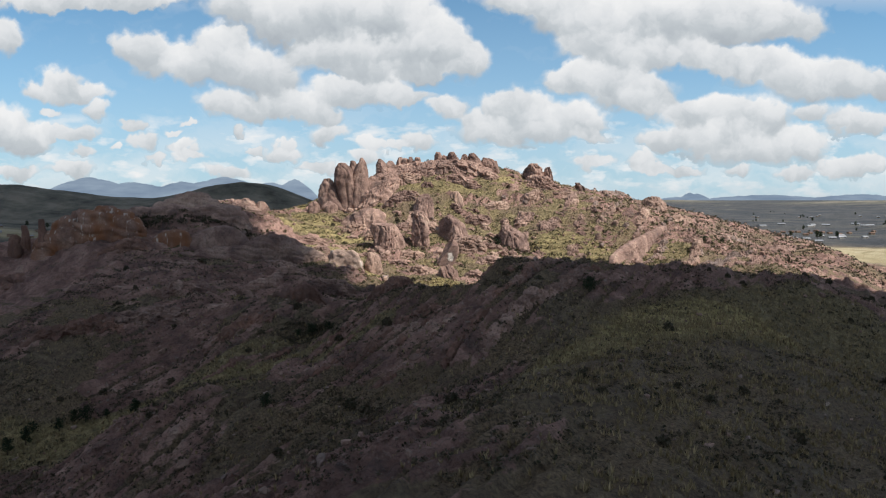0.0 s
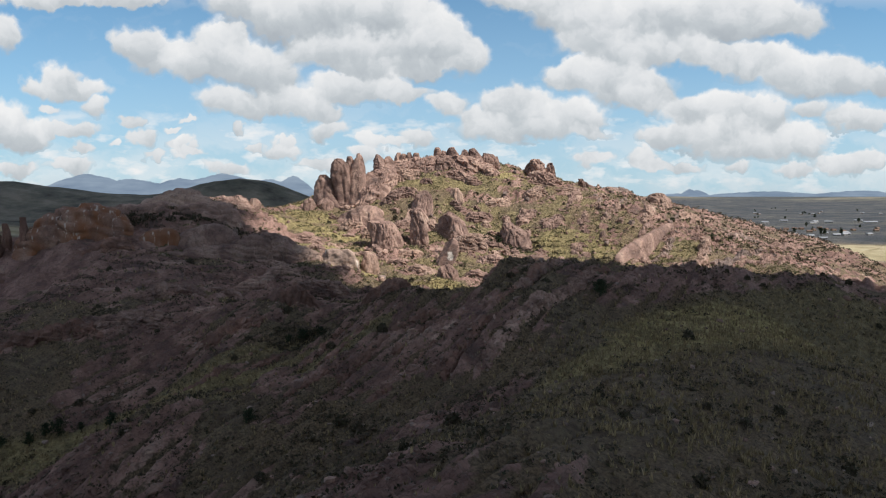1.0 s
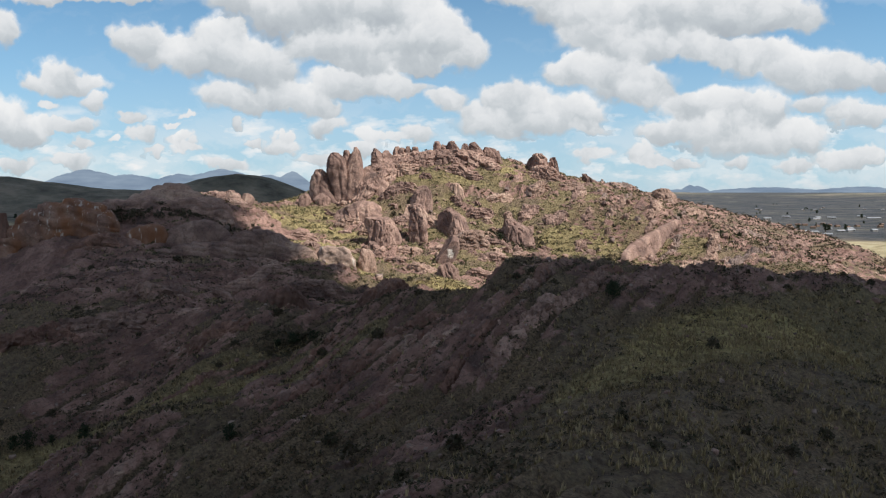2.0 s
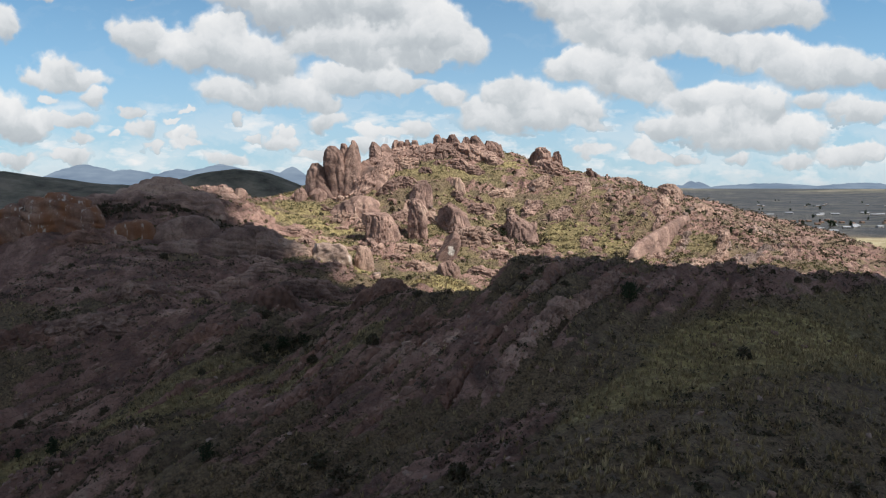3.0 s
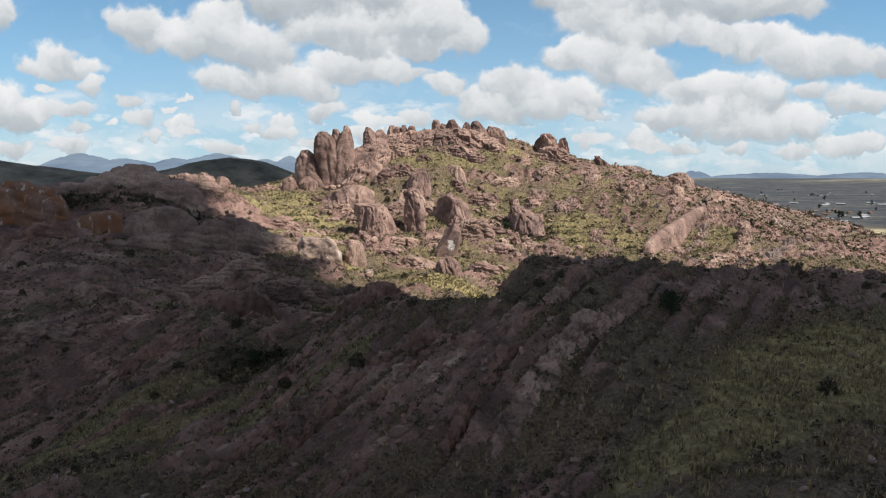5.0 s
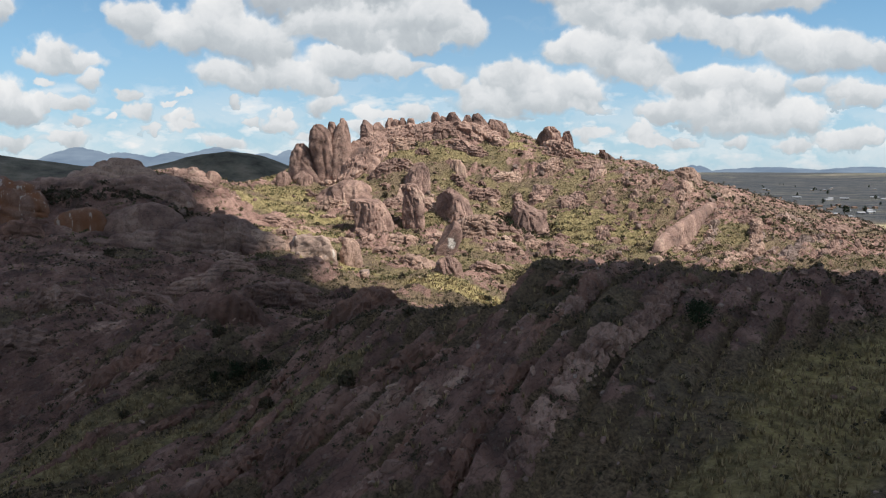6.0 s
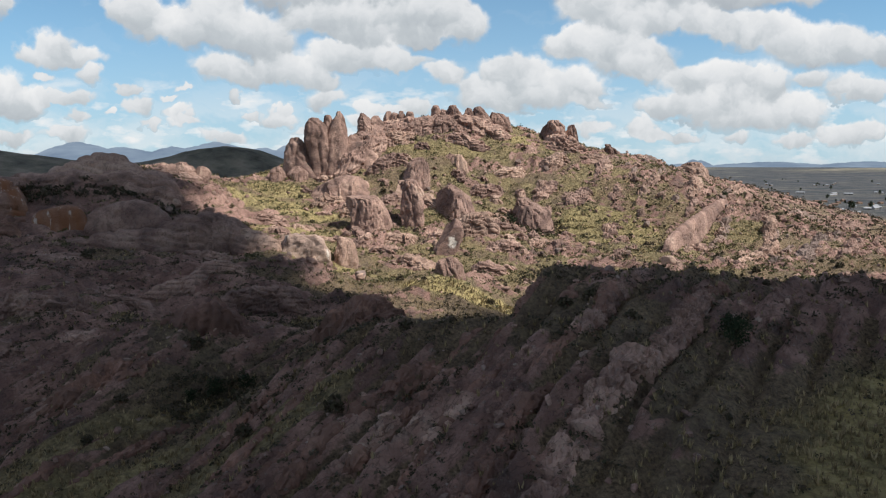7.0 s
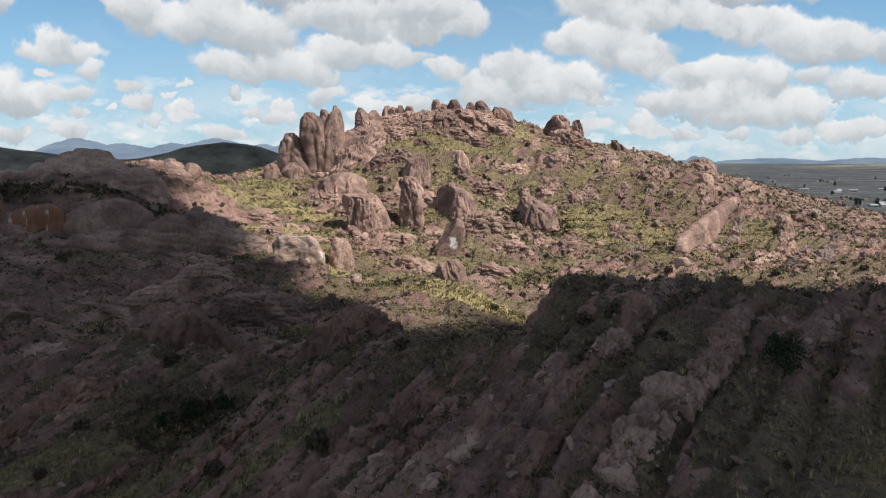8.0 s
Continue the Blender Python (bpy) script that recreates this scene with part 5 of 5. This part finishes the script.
# ribs of tilted sandstone on the near slope: bare rock broken into close-set slabs by thin joints
RB = "tilted rib of jointed red-brown sandstone blocks"
for k, (points, front, back, proud) in enumerate([
        ([(4.0, 145), (9, 152), (13.5, 158.5), (19, 165), (26, 173), (33, 184), (39, 196)], 2.1, 2.3, 1.0),
        ([(-12, 148), (-6, 156), (0, 165), (4, 171)], 1.6, 1.8, 0.7),
        ([(14, 172), (22, 184), (28, 195)], 1.8, 1.8, 0.6)]):
    crag("rock_rib", RB, [(x, y, height(x, y) + proud + 0.35 * math.sin(2.7 * i + k)) for i, (x, y) in enumerate(points)], front, back, 291 + 4 * k, ROCK, "rock", "tilted ribs of sandstone", square=2.4, lobes=1.25, deep=0.9, rough=0.4, sink=1.2, step=0.3, blocky=0.9, across=3.2)
# thin courses toned darker than the ribs above, deepening the slope's shade by colour
RT = "thin tilted course of weathered red-brown sandstone"
for k, (bx, by, run_on) in enumerate([(-17, 140, 44), (-24, 150, 40), (-6, 172, 30), (3, 176, 26), (-40, 160, 34), (-20, 186, 16), (-60, 170, 28), (14, 182, 20), (-31, 150, 26), (-12, 158, 26), (-28, 164, 28), (-48, 178, 20), (10, 168, 28), (-2, 148, 24), (27, 176, 24)]):
    line = []
    for i in range(7):
        f = i / 6
        px, py = bx + 0.57 * run_on * f + 0.7 * math.sin(2 * k + 6 * f), by + 0.82 * run_on * f
        line.append((px, py, height(px, py) + 0.1 + 0.7 * abs(math.sin(1.9 * i + k))))
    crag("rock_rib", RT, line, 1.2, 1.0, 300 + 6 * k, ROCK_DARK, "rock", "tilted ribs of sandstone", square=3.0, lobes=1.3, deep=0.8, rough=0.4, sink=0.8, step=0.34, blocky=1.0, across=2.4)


# ---------------------------------------------------------------- scattered rocks
def scatter(count, x_range, y_range, seed, weigh):
    """Random spots kept with the chance that weigh(rock, grass, x, y) gives."""
    rs = np.random.RandomState(seed)
    x, y = rs.uniform(*x_range, count), rs.uniform(*y_range, count)
    z, rock, grass = land(x, y)
    keep = rs.uniform(size=count) < weigh(rock, grass, x, y)
    return x[keep], y[keep], z[keep], rs


def in_view(x, y):
    return (np.abs(x) < 0.64 * y + 12) & (y > 62)


base_rocks = [rock_mesh("boulder", (1.0, 0.8, 0.75), 300 + k, 3, 6.0, 0.10, 0.05, 0, 0.1, facets=13, slabby=k % 2 == 0, mat=(ROCK, ROCK_PALE, ROCK_GREY)[k % 3]) for k in range(9)]
x, y, z, rs = scatter(1500, (-95, 175), (286, 480), 5, lambda r, g, x, y: np.where(in_view(x, y), np.where(x > 70, 0.3, 1) * (0.05 + 0.5 * r), 0))
for k in range(min(160, len(x))):
    s = 1.5 + 2.9 * rs.uniform() ** 2
    ob = new("boulder", base_rocks[k % 9])
    ob.matrix_world = pose(x[k], y[k], z[k] - 0.28 * s, rs.normal() * 9, rs.normal() * 9, 54 + rs.normal() * 30) @ Matrix.Diagonal((s * rs.uniform(0.9, 1.5), s, s * rs.uniform(0.75, 1.25), 1))
    tagged(ob, "weathered sandstone boulder half sunk in the slope", "boulder", "boulders on the hill")
x, y, z, rs = scatter(900, (-110, 120), (75, 215), 6, lambda r, g, x, y: np.where(in_view(x, y), 0.06 + 0.5 * r, 0))
for k in range(min(60, len(x))):
    s = 0.9 + 2.0 * rs.uniform() ** 2
    ob = new("boulder", base_rocks[(k * 2) % 9])
    ob.matrix_world = pose(x[k], y[k], z[k] - 0.3 * s, rs.normal() * 9, rs.normal() * 9, 54 + rs.normal() * 25) @ Matrix.Diagonal((s * rs.uniform(1.0, 1.8), s, s * rs.uniform(0.7, 1.1), 1))
    tagged(ob, "weathered sandstone boulder half sunk in the slope", "boulder", "boulders on the near slopes")


def batch(name, units, x, y, z, size, squash, turn, tilt, mat, label, category, smooth=True):
    """Many copies of small unit shapes joined into one object."""
    verts, faces, start = [], [], 0
    pick = np.arange(len(x)) % len(units)
    for k, (uv, uf) in enumerate(units):
        i = np.nonzero(pick == k)[0]
        if not len(i):
            continue
        c, s = np.cos(turn[i]), np.sin(turn[i])
        p = uv[None] * (size[i][:, None] * np.ones(3))[:, None, :]
        p[:, :, 0] *= squash[i][:, None]
        px = p[:, :, 0] * c[:, None] - p[:, :, 1] * s[:, None]
        py = p[:, :, 0] * s[:, None] + p[:, :, 1] * c[:, None]
        pz = p[:, :, 2] + tilt[i][:, None] * p[:, :, 0]
        w = np.stack([px + x[i][:, None], py + y[i][:, None], pz + z[i][:, None]], -1)
        n = len(uv)
        f = uf[None] + (start + np.arange(len(i)) * n)[:, None, None]
        verts.append(w.reshape(-1, 3))
        faces.append(f.reshape(-1, uf.shape[1]))
        start += len(i) * n
    me = mesh_of(name, np.concatenate(verts), np.concatenate(faces), mat, smooth)
    return tagged(new(name, me), label, category, kind="stuff")


def stone_unit(seed):
    rs = np.random.RandomState(seed)
    v, f = BALLS[1]
    p = v.copy()
    for _ in range(6):
        n = rs.normal(size=3)
        n /= np.linalg.norm(n)
        p = p - np.outer(np.clip(p @ n - rs.uniform(0.45, 0.8), 0, None), n)
    return p * (0.6, 0.45, 0.42) * rs.uniform(0.85, 1.15, 3), f


STONES = [stone_unit(k) for k in range(10)]


def stones(name, label, count, x_range, y_range, seed, weigh, lo, hi, mat):
    x, y, z, rs = scatter(count, x_range, y_range, seed, weigh)
    n = len(x)
    size = lo + (hi - lo) * rs.uniform(size=n) ** 3
    return batch(name, STONES, x, y, z + size * 0.08, size, rs.uniform(0.8, 1.7, n), 0.95 + rs.normal(size=n) * 0.5, rs.normal(size=n) * 0.2, mat, label, "stones", False)


HILL_X, HILL_Y = (-110, 185), (284, 500)
stones("loose_stones", "loose red sandstone rubble strewn over the hill", 13000, HILL_X, HILL_Y, 21, lambda r, g, x, y: np.where(in_view(x, y), 0.05 + 0.5 * r, 0), 0.4, 2.6, ROCK)
stones("loose_stones", "pale sandstone rubble strewn over the hill", 13000, HILL_X, HILL_Y, 22, lambda r, g, x, y: np.where(in_view(x, y), 0.05 + 0.4 * r, 0), 0.4, 2.2, ROCK_PALE)
stones("loose_stones", "dark sandstone rubble strewn over the near slopes", 32000, (-125, 125), (68, 290), 23, lambda r, g, x, y: np.where(in_view(x, y), 0.03 + 0.36 * r, 0), 0.25, 1.3, ROCK)
stones("loose_stones", "grey sandstone rubble strewn over the near slopes", 16000, (-125, 125), (68, 290), 24, lambda r, g, x, y: np.where(in_view(x, y), 0.03 + 0.3 * r, 0), 0.3, 1.1, ROCK_GREY)


# ---------------------------------------------------------------- scrub and grass
def scrub_unit(seed, leaves, tall):
    """A low bush of leaf clumps: small tilted blades set over a dome, thicker towards the rim."""
    rs = np.random.RandomState(seed)
    v, f = [], []
    for k in range(leaves):
        a, e = rs.uniform(0, 2 * np.pi), np.arcsin(rs.uniform(0.0, 1.0))
        r = rs.uniform(0.55, 1.0)
        c = np.array([np.cos(a) * np.cos(e) * 0.5, np.sin(a) * np.cos(e) * 0.5, np.sin(e) * tall + 0.05]) * r
        u = rs.normal(size=3)
        u /= np.linalg.norm(u)
        w = np.cross(u, rs.normal(size=3))
        w /= np.linalg.norm(w)
        s = rs.uniform(0.13, 0.26)
        i = len(v)
        v += [c - u * s, c + w * s * 0.7, c + u * s, c - w * s * 0.6]
        f.append((i, i + 1, i + 2, i + 3))
    return np.array(v), np.array(f)


def tuft_unit(seed, blades):
    rs = np.random.RandomState(seed)
    v, f = [], []
    for k in range(blades):
        a = rs.uniform(0, 2 * np.pi)
        d = np.array([np.cos(a), np.sin(a), 0])
        s = np.array([-d[1], d[0], 0]) * 0.13
        i = len(v)
        top = d * rs.uniform(0.15, 0.5) + np.array([0, 0, rs.uniform(0.6, 1.0)])
        v += [d * 0.05 - s, d * 0.05 + s, top]
        f.append((i, i + 1, i + 2))
    return np.array(v), np.array(f)


SCRUB = [scrub_unit(k, 13, 0.62) for k in range(12)]
SCRUB_FAR = [scrub_unit(40 + k, 8, 0.6) for k in range(12)]
TUFTS = [tuft_unit(k, 6) for k in range(10)]


def scrub(label, count, x_range, y_range, seed, weigh, lo, hi, units, mat=None, name="scrub"):
    x, y, z, rs = scatter(count, x_range, y_range, seed, weigh)
    n = len(x)
    size = lo + (hi - lo) * rs.uniform(size=n) ** 2
    return batch(name, units, x, y, z - 0.04, size, rs.uniform(0.85, 1.3, n), rs.uniform(0, 6.28, n), np.zeros(n), mat or SHRUB, label, "scrub" if name == "scrub" else "grass", False)


def clumpy(x, y, seed, size):
    return ease(-0.25, 0.35, fbm(x / size, y / size, seed=seed, octaves=3))


scrub("low dark green and brown scrub over the near slopes", 102000, (-125, 125), (66, 290), 31,
      lambda r, g, x, y: np.where(in_view(x, y), (0.15 + 0.85 * clumpy(x, y, 70, 14)) * (1 - np.where(x < 0, 0.2, 0.5) * r) * (1 - 0.85 * g) * (1 - heathland(x, y) * (0.85 - 0.6 * clumpy(x, y, 75, 11))), 0), 0.3, 1.35, SCRUB_FAR)
scrub("low olive green scrub between the rocks of the hill", 54000, HILL_X, HILL_Y, 32,
      lambda r, g, x, y: np.where(in_view(x, y), (0.15 + 0.85 * clumpy(x, y, 71, 16)) * (1 - 0.6 * r) * (1 - 0.45 * g), 0), 0.5, 2.0, SCRUB_FAR, SHRUB_HILL)
scrub("yellow-green bunch grass on the near slopes", 130000, (-125, 125), (66, 290), 33,
      lambda r, g, x, y: np.where(in_view(x, y), np.maximum(0.16 + 0.84 * g, (0.15 + 0.85 * clumpy(x, y, 74, 9)) * heathland(x, y)) * (1 - 0.85 * r), 0), 0.35, 1.2, TUFTS, TUFT, "bunch_grass")
scrub("yellow-green bunch grass over the hill", 26000, HILL_X, HILL_Y, 37,
      lambda r, g, x, y: np.where(in_view(x, y), (0.3 + 0.7 * g) * (1 - 0.8 * r), 0), 0.5, 1.3, TUFTS, TUFT, "bunch_grass")
scrub("dark scrub along the foot of the western dome", 2600, (-150, -62), (312, 360), 34,
      lambda r, g, x, y: np.where((np.abs(y - (321 + 0.22 * (x + 110)) + 2.5 * np.sin(x / 5)) < 6), 0.8, 0), 1.2, 3.2, SCRUB)
scrub("dark scrub filling the gully below the pillars", 1300, (-50, -22), (184, 214), 35, lambda r, g, x, y: 0.8 * spot(x, y, -35, 198, 9, 8), 0.8, 2.0, SCRUB)
scrub("dense dark scrub in the hollow of the hill", 1500, (10, 60), (364, 400), 36, lambda r, g, x, y: spot(x, y, 34, 384, 18, 12), 1.0, 2.8, SCRUB)
scrub("dark scrub along the foot of the hill", 2600, (-12, 62), (292, 336), 42, lambda r, g, x, y: 0.9 * clumpy(x, y, 76, 8) * np.maximum(spot(x, y, 26, 314, 26, 12, 10), spot(x, y, -14, 328, 12, 6, -20)), 0.8, 2.2, SCRUB)
scrub("dark scrub in bands between the terraces", 3600, (30, 110), (320, 420), 39, lambda r, g, x, y: 0.55 * clumpy(x, y, 73, 9) ** 2, 0.9, 2.4, SCRUB_FAR)

# the far shoulder of the hill
FAR_X, FAR_Y = (120, 330), (380, 760)
stones("loose_stones", "pale sandstone rubble on the far shoulder of the hill", 5000, FAR_X, FAR_Y, 25, lambda r, g, x, y: np.where(in_view(x, y), 0.08 + 0.5 * r, 0), 0.8, 3.4, ROCK_PALE)
scrub("dark scrub on the far shoulder of the hill", 9000, FAR_X, FAR_Y, 38,
      lambda r, g, x, y: np.where(in_view(x, y), 0.25 + 0.6 * clumpy(x, y, 72, 30), 0), 1.2, 3.6, SCRUB_FAR)

# single bushes that stand out
bush_meshes = []
for k in range(5):
    bv, bf = scrub_unit(200 + k, 210, 0.7)
    # many small leaf clumps
    mid = bv.reshape(-1, 4, 3).mean(1, keepdims=True)
    bv = (mid + (bv.reshape(-1, 4, 3) - mid) * 0.6).reshape(-1, 3)
    bush_meshes.append(mesh_of("bush", bv * (1, 1, 1), bf, SHRUB, False))
x, y, z, rs = scatter(3200, (-120, 170), (80, 470), 41, lambda r, g, x, y: np.where(in_view(x, y), 0.5 * (1 - 0.6 * r) * (1 - 0.9 * g), 0))
for k in range(min(300, len(x))):
    s = 0.9 + 1.9 * rs.uniform() ** 1.6
    ob = new("bush", bush_meshes[k % 5])
    ob.matrix_world = pose(x[k], y[k], z[k] - 0.08, 0, 0, rs.uniform(0, 360)) @ Matrix.Diagonal((s, s, s * rs.uniform(0.8, 1.2), 1))
    tagged(ob, "rounded dark green bush on the slope", "bush", "bushes on the slopes")


# ---------------------------------------------------------------- trees
def tree_proto(seed, tall, wide, pointed):
    """Trunk with limbs, and a crown of leaf clumps hung round the limb ends."""
    rs = np.random.RandomState(seed)
    root = new("tree")
    bm = bmesh.new()
    limbs = [(Vector((0, 0, 0)), Vector((0.03, 0.02, tall * 0.85)), 0.035 * tall)]
    for k in range(7):
        zz = tall * (0.22 + 0.09 * k)
        a = k * 2.4 + rs.uniform(-0.4, 0.4)
        reach = wide * 0.42 * (1 - 0.55 * k / 7 if pointed else 1 - 0.25 * abs(k - 3) / 3)
        limbs.append((Vector((0, 0, zz)), Vector((math.cos(a) * reach, math.sin(a) * reach, zz + tall * 0.14)), 0.012 * tall))
    for a, b, r in limbs:
        d = b - a
        m = Matrix.Translation(a + d / 2) @ d.to_track_quat("Z", "Y").to_matrix().to_4x4()
        bmesh.ops.create_cone(bm, cap_ends=True, segments=7, radius1=r, radius2=r * 0.4, depth=d.length, matrix=m)
    trunk = bpy.data.meshes.new("trunk")
    bm.to_mesh(trunk)
    bm.free()
    trunk.materials.append(BARK)
    part("trunk", trunk, root)
    v, f = [], []
    for a, b, r in limbs:
        n = 200 if r > 0.02 * tall else 100
        for k in range(n):
            t = rs.uniform(0.35, 1.12)
            c = np.array(a.lerp(b, t)) + rs.normal(size=3) * wide * (0.10 if r < 0.02 * tall else 0.14 * (1.2 - t))
            u = rs.normal(size=3)
            u /= np.linalg.norm(u)
            w = np.cross(u, rs.normal(size=3))
            w /= np.linalg.norm(w)
            s = tall * rs.uniform(0.024, 0.052)
            i = len(v)
            v += [c - u * s, c + w * s * 0.7, c + u * s, c - w * s * 0.6]
            f.append((i, i + 1, i + 2, i + 3))
    part("crown", mesh_of("crown", v, f, TREE, False), root)
    return root


protos = [tree_proto(1, 4.2, 2.6, True), tree_proto(2, 4.6, 3.0, True), tree_proto(3, 4.0, 3.6, False)]
VALLEY_TREES = [(-93.2, 164, 1.0), (-95, 160, 0.9), (-93.6, 168, 0.7), (-88.2, 169, 0.8), (-86, 171.5, 0.75), (-83.6, 172, 1.05), (-71.2, 170.5, 1.0), (-79, 173, 0.5), (-97, 156, 0.7)]
SLOPE_TREES = [(-34.5, 143.4, 0.8), (33.9, 173, 1.0), (34.6, 176.6, 0.8), (-35.5, 201, 0.9), (-31, 203, 0.8), (-39, 200, 0.7), (138, 396, 1.0), (150, 402, 0.9), (122, 410, 0.8), (28, 383, 1.0), (36, 386, 1.1), (42, 384, 0.9)]
ts = np.random.RandomState(31)
PLAIN_TREES = [(505, 1010, 2.4), (520, 1030, 2.2), (548, 1040, 2.0), (-560, 1060, 2.0), (-600, 1080, 1.8), (-520, 1090, 1.6)]
for k in range(24):
    far_y = 950 + 1300 * ts.uniform()
    PLAIN_TREES.append((far_y * ts.uniform(0.40, 0.60), far_y, ts.uniform(1.0, 2.2)))
for k, (x, y, s) in enumerate(VALLEY_TREES + SLOPE_TREES + PLAIN_TREES):
    where = "slender dark evergreen tree on the valley floor" if k < 9 else "bushy dark tree among rocks on the slope" if k < 21 else "tall dark tree standing on the open plain"
    ob = copy_thing(protos[k % 3 if k < 9 else 2 if k < 21 else k % 2], pose(x, y, height(x, y) - 0.1, 0, 0, k * 67) @ Matrix.Diagonal((s, s, s, 1)))
    ob.scale = (s, s, s)
    tagged(ob, where, "tree", ("trees on the valley floor", "trees on the slopes", "trees on the plain")[0 if k < 9 else 1 if k < 21 else 2])
for root in protos:
    for child in list(root.children):
        bpy.data.objects.remove(child)
    bpy.data.objects.remove(root)


# ---------------------------------------------------------------- houses on the plain
def box(name, size, at, mat):
    bm = bmesh.new()
    bmesh.ops.create_cube(bm, size=1.0, matrix=Matrix.Translation(at) @ Matrix.Diagonal((*size, 1)))
    me = bpy.data.meshes.new(name)
    bm.to_mesh(me)
    bm.free()
    me.materials.append(mat)
    return me


def house_proto(w, d, h, wall_mat, roof_mat):
    root = new("house")
    part("wall", box("wall", (w, d, h), (0, 0, h / 2 - 0.3), wall_mat), root)
    v = np.array([(-w / 2 - 0.4, -d / 2 - 0.5, h - 0.35), (w / 2 + 0.4, -d / 2 - 0.5, h - 0.35), (w / 2 + 0.4, d / 2 + 0.5, h - 0.35), (-w / 2 - 0.4, d / 2 + 0.5, h - 0.35),
                  (-w / 2 - 0.4, 0, h + d * 0.22), (w / 2 + 0.4, 0, h + d * 0.22)])
    bm = bmesh.new()
    pts = [bm.verts.new(p) for p in v]
    for q in ((0, 1, 5, 4), (2, 3, 4, 5), (0, 4, 3), (1, 2, 5), (3, 2, 1, 0)):
        bm.faces.new([pts[i] for i in q])
    me = bpy.data.meshes.new("roof")
    bm.to_mesh(me)
    bm.free()
    me.materials.append(roof_mat)
    part("roof", me, root)
    part("door", box("door", (1.0, 0.1, 2.0), (w * 0.1, -d / 2 - 0.02, 0.75), DARKWOOD), root)
    for side in (-1, 1):
        part("window", box("window", (1.1, 0.1, 0.9), (side * w * 0.32, -d / 2 - 0.02, 1.3), DARKWOOD), root)
    return root


homes = [house_proto(11, 6, 3.0, WHITEWASH, TIN), house_proto(9, 6, 2.9, ADOBE, CLAY), house_proto(18, 7, 3.4, WHITEWASH, TIN), house_proto(8, 5, 2.8, ADOBE, TIN)]
hs = np.random.RandomState(12)
SITES = []
for k in range(46):
    far_y = (1000, 1180, 1450, 1900)[k % 4] + hs.normal() * 45
    SITES.append((far_y * hs.uniform(0.41, 0.61), far_y, k % 4))
SITES += [(-700 + 20 * k + hs.normal() * 8, 1000 + hs.normal() * 30, (1, 3, 0, 1)[k % 4]) for k in range(16)]
for k, (x, y, kind) in enumerate(SITES):
    ob = copy_thing(homes[kind], pose(x, y, height(x, y), 0, 0, hs.uniform(-35, 35)) @ Matrix.Diagonal((0.8, 0.8, 0.8, 1)))
    tagged(ob, ("limewashed house with a tin roof on the plain", "adobe house with a clay tile roof on the plain", "long limewashed building with a tin roof", "small adobe house with a tin roof")[kind], "house", "houses on the plain")
for root in homes:
    for child in list(root.children):
        bpy.data.objects.remove(child)
    bpy.data.objects.remove(root)
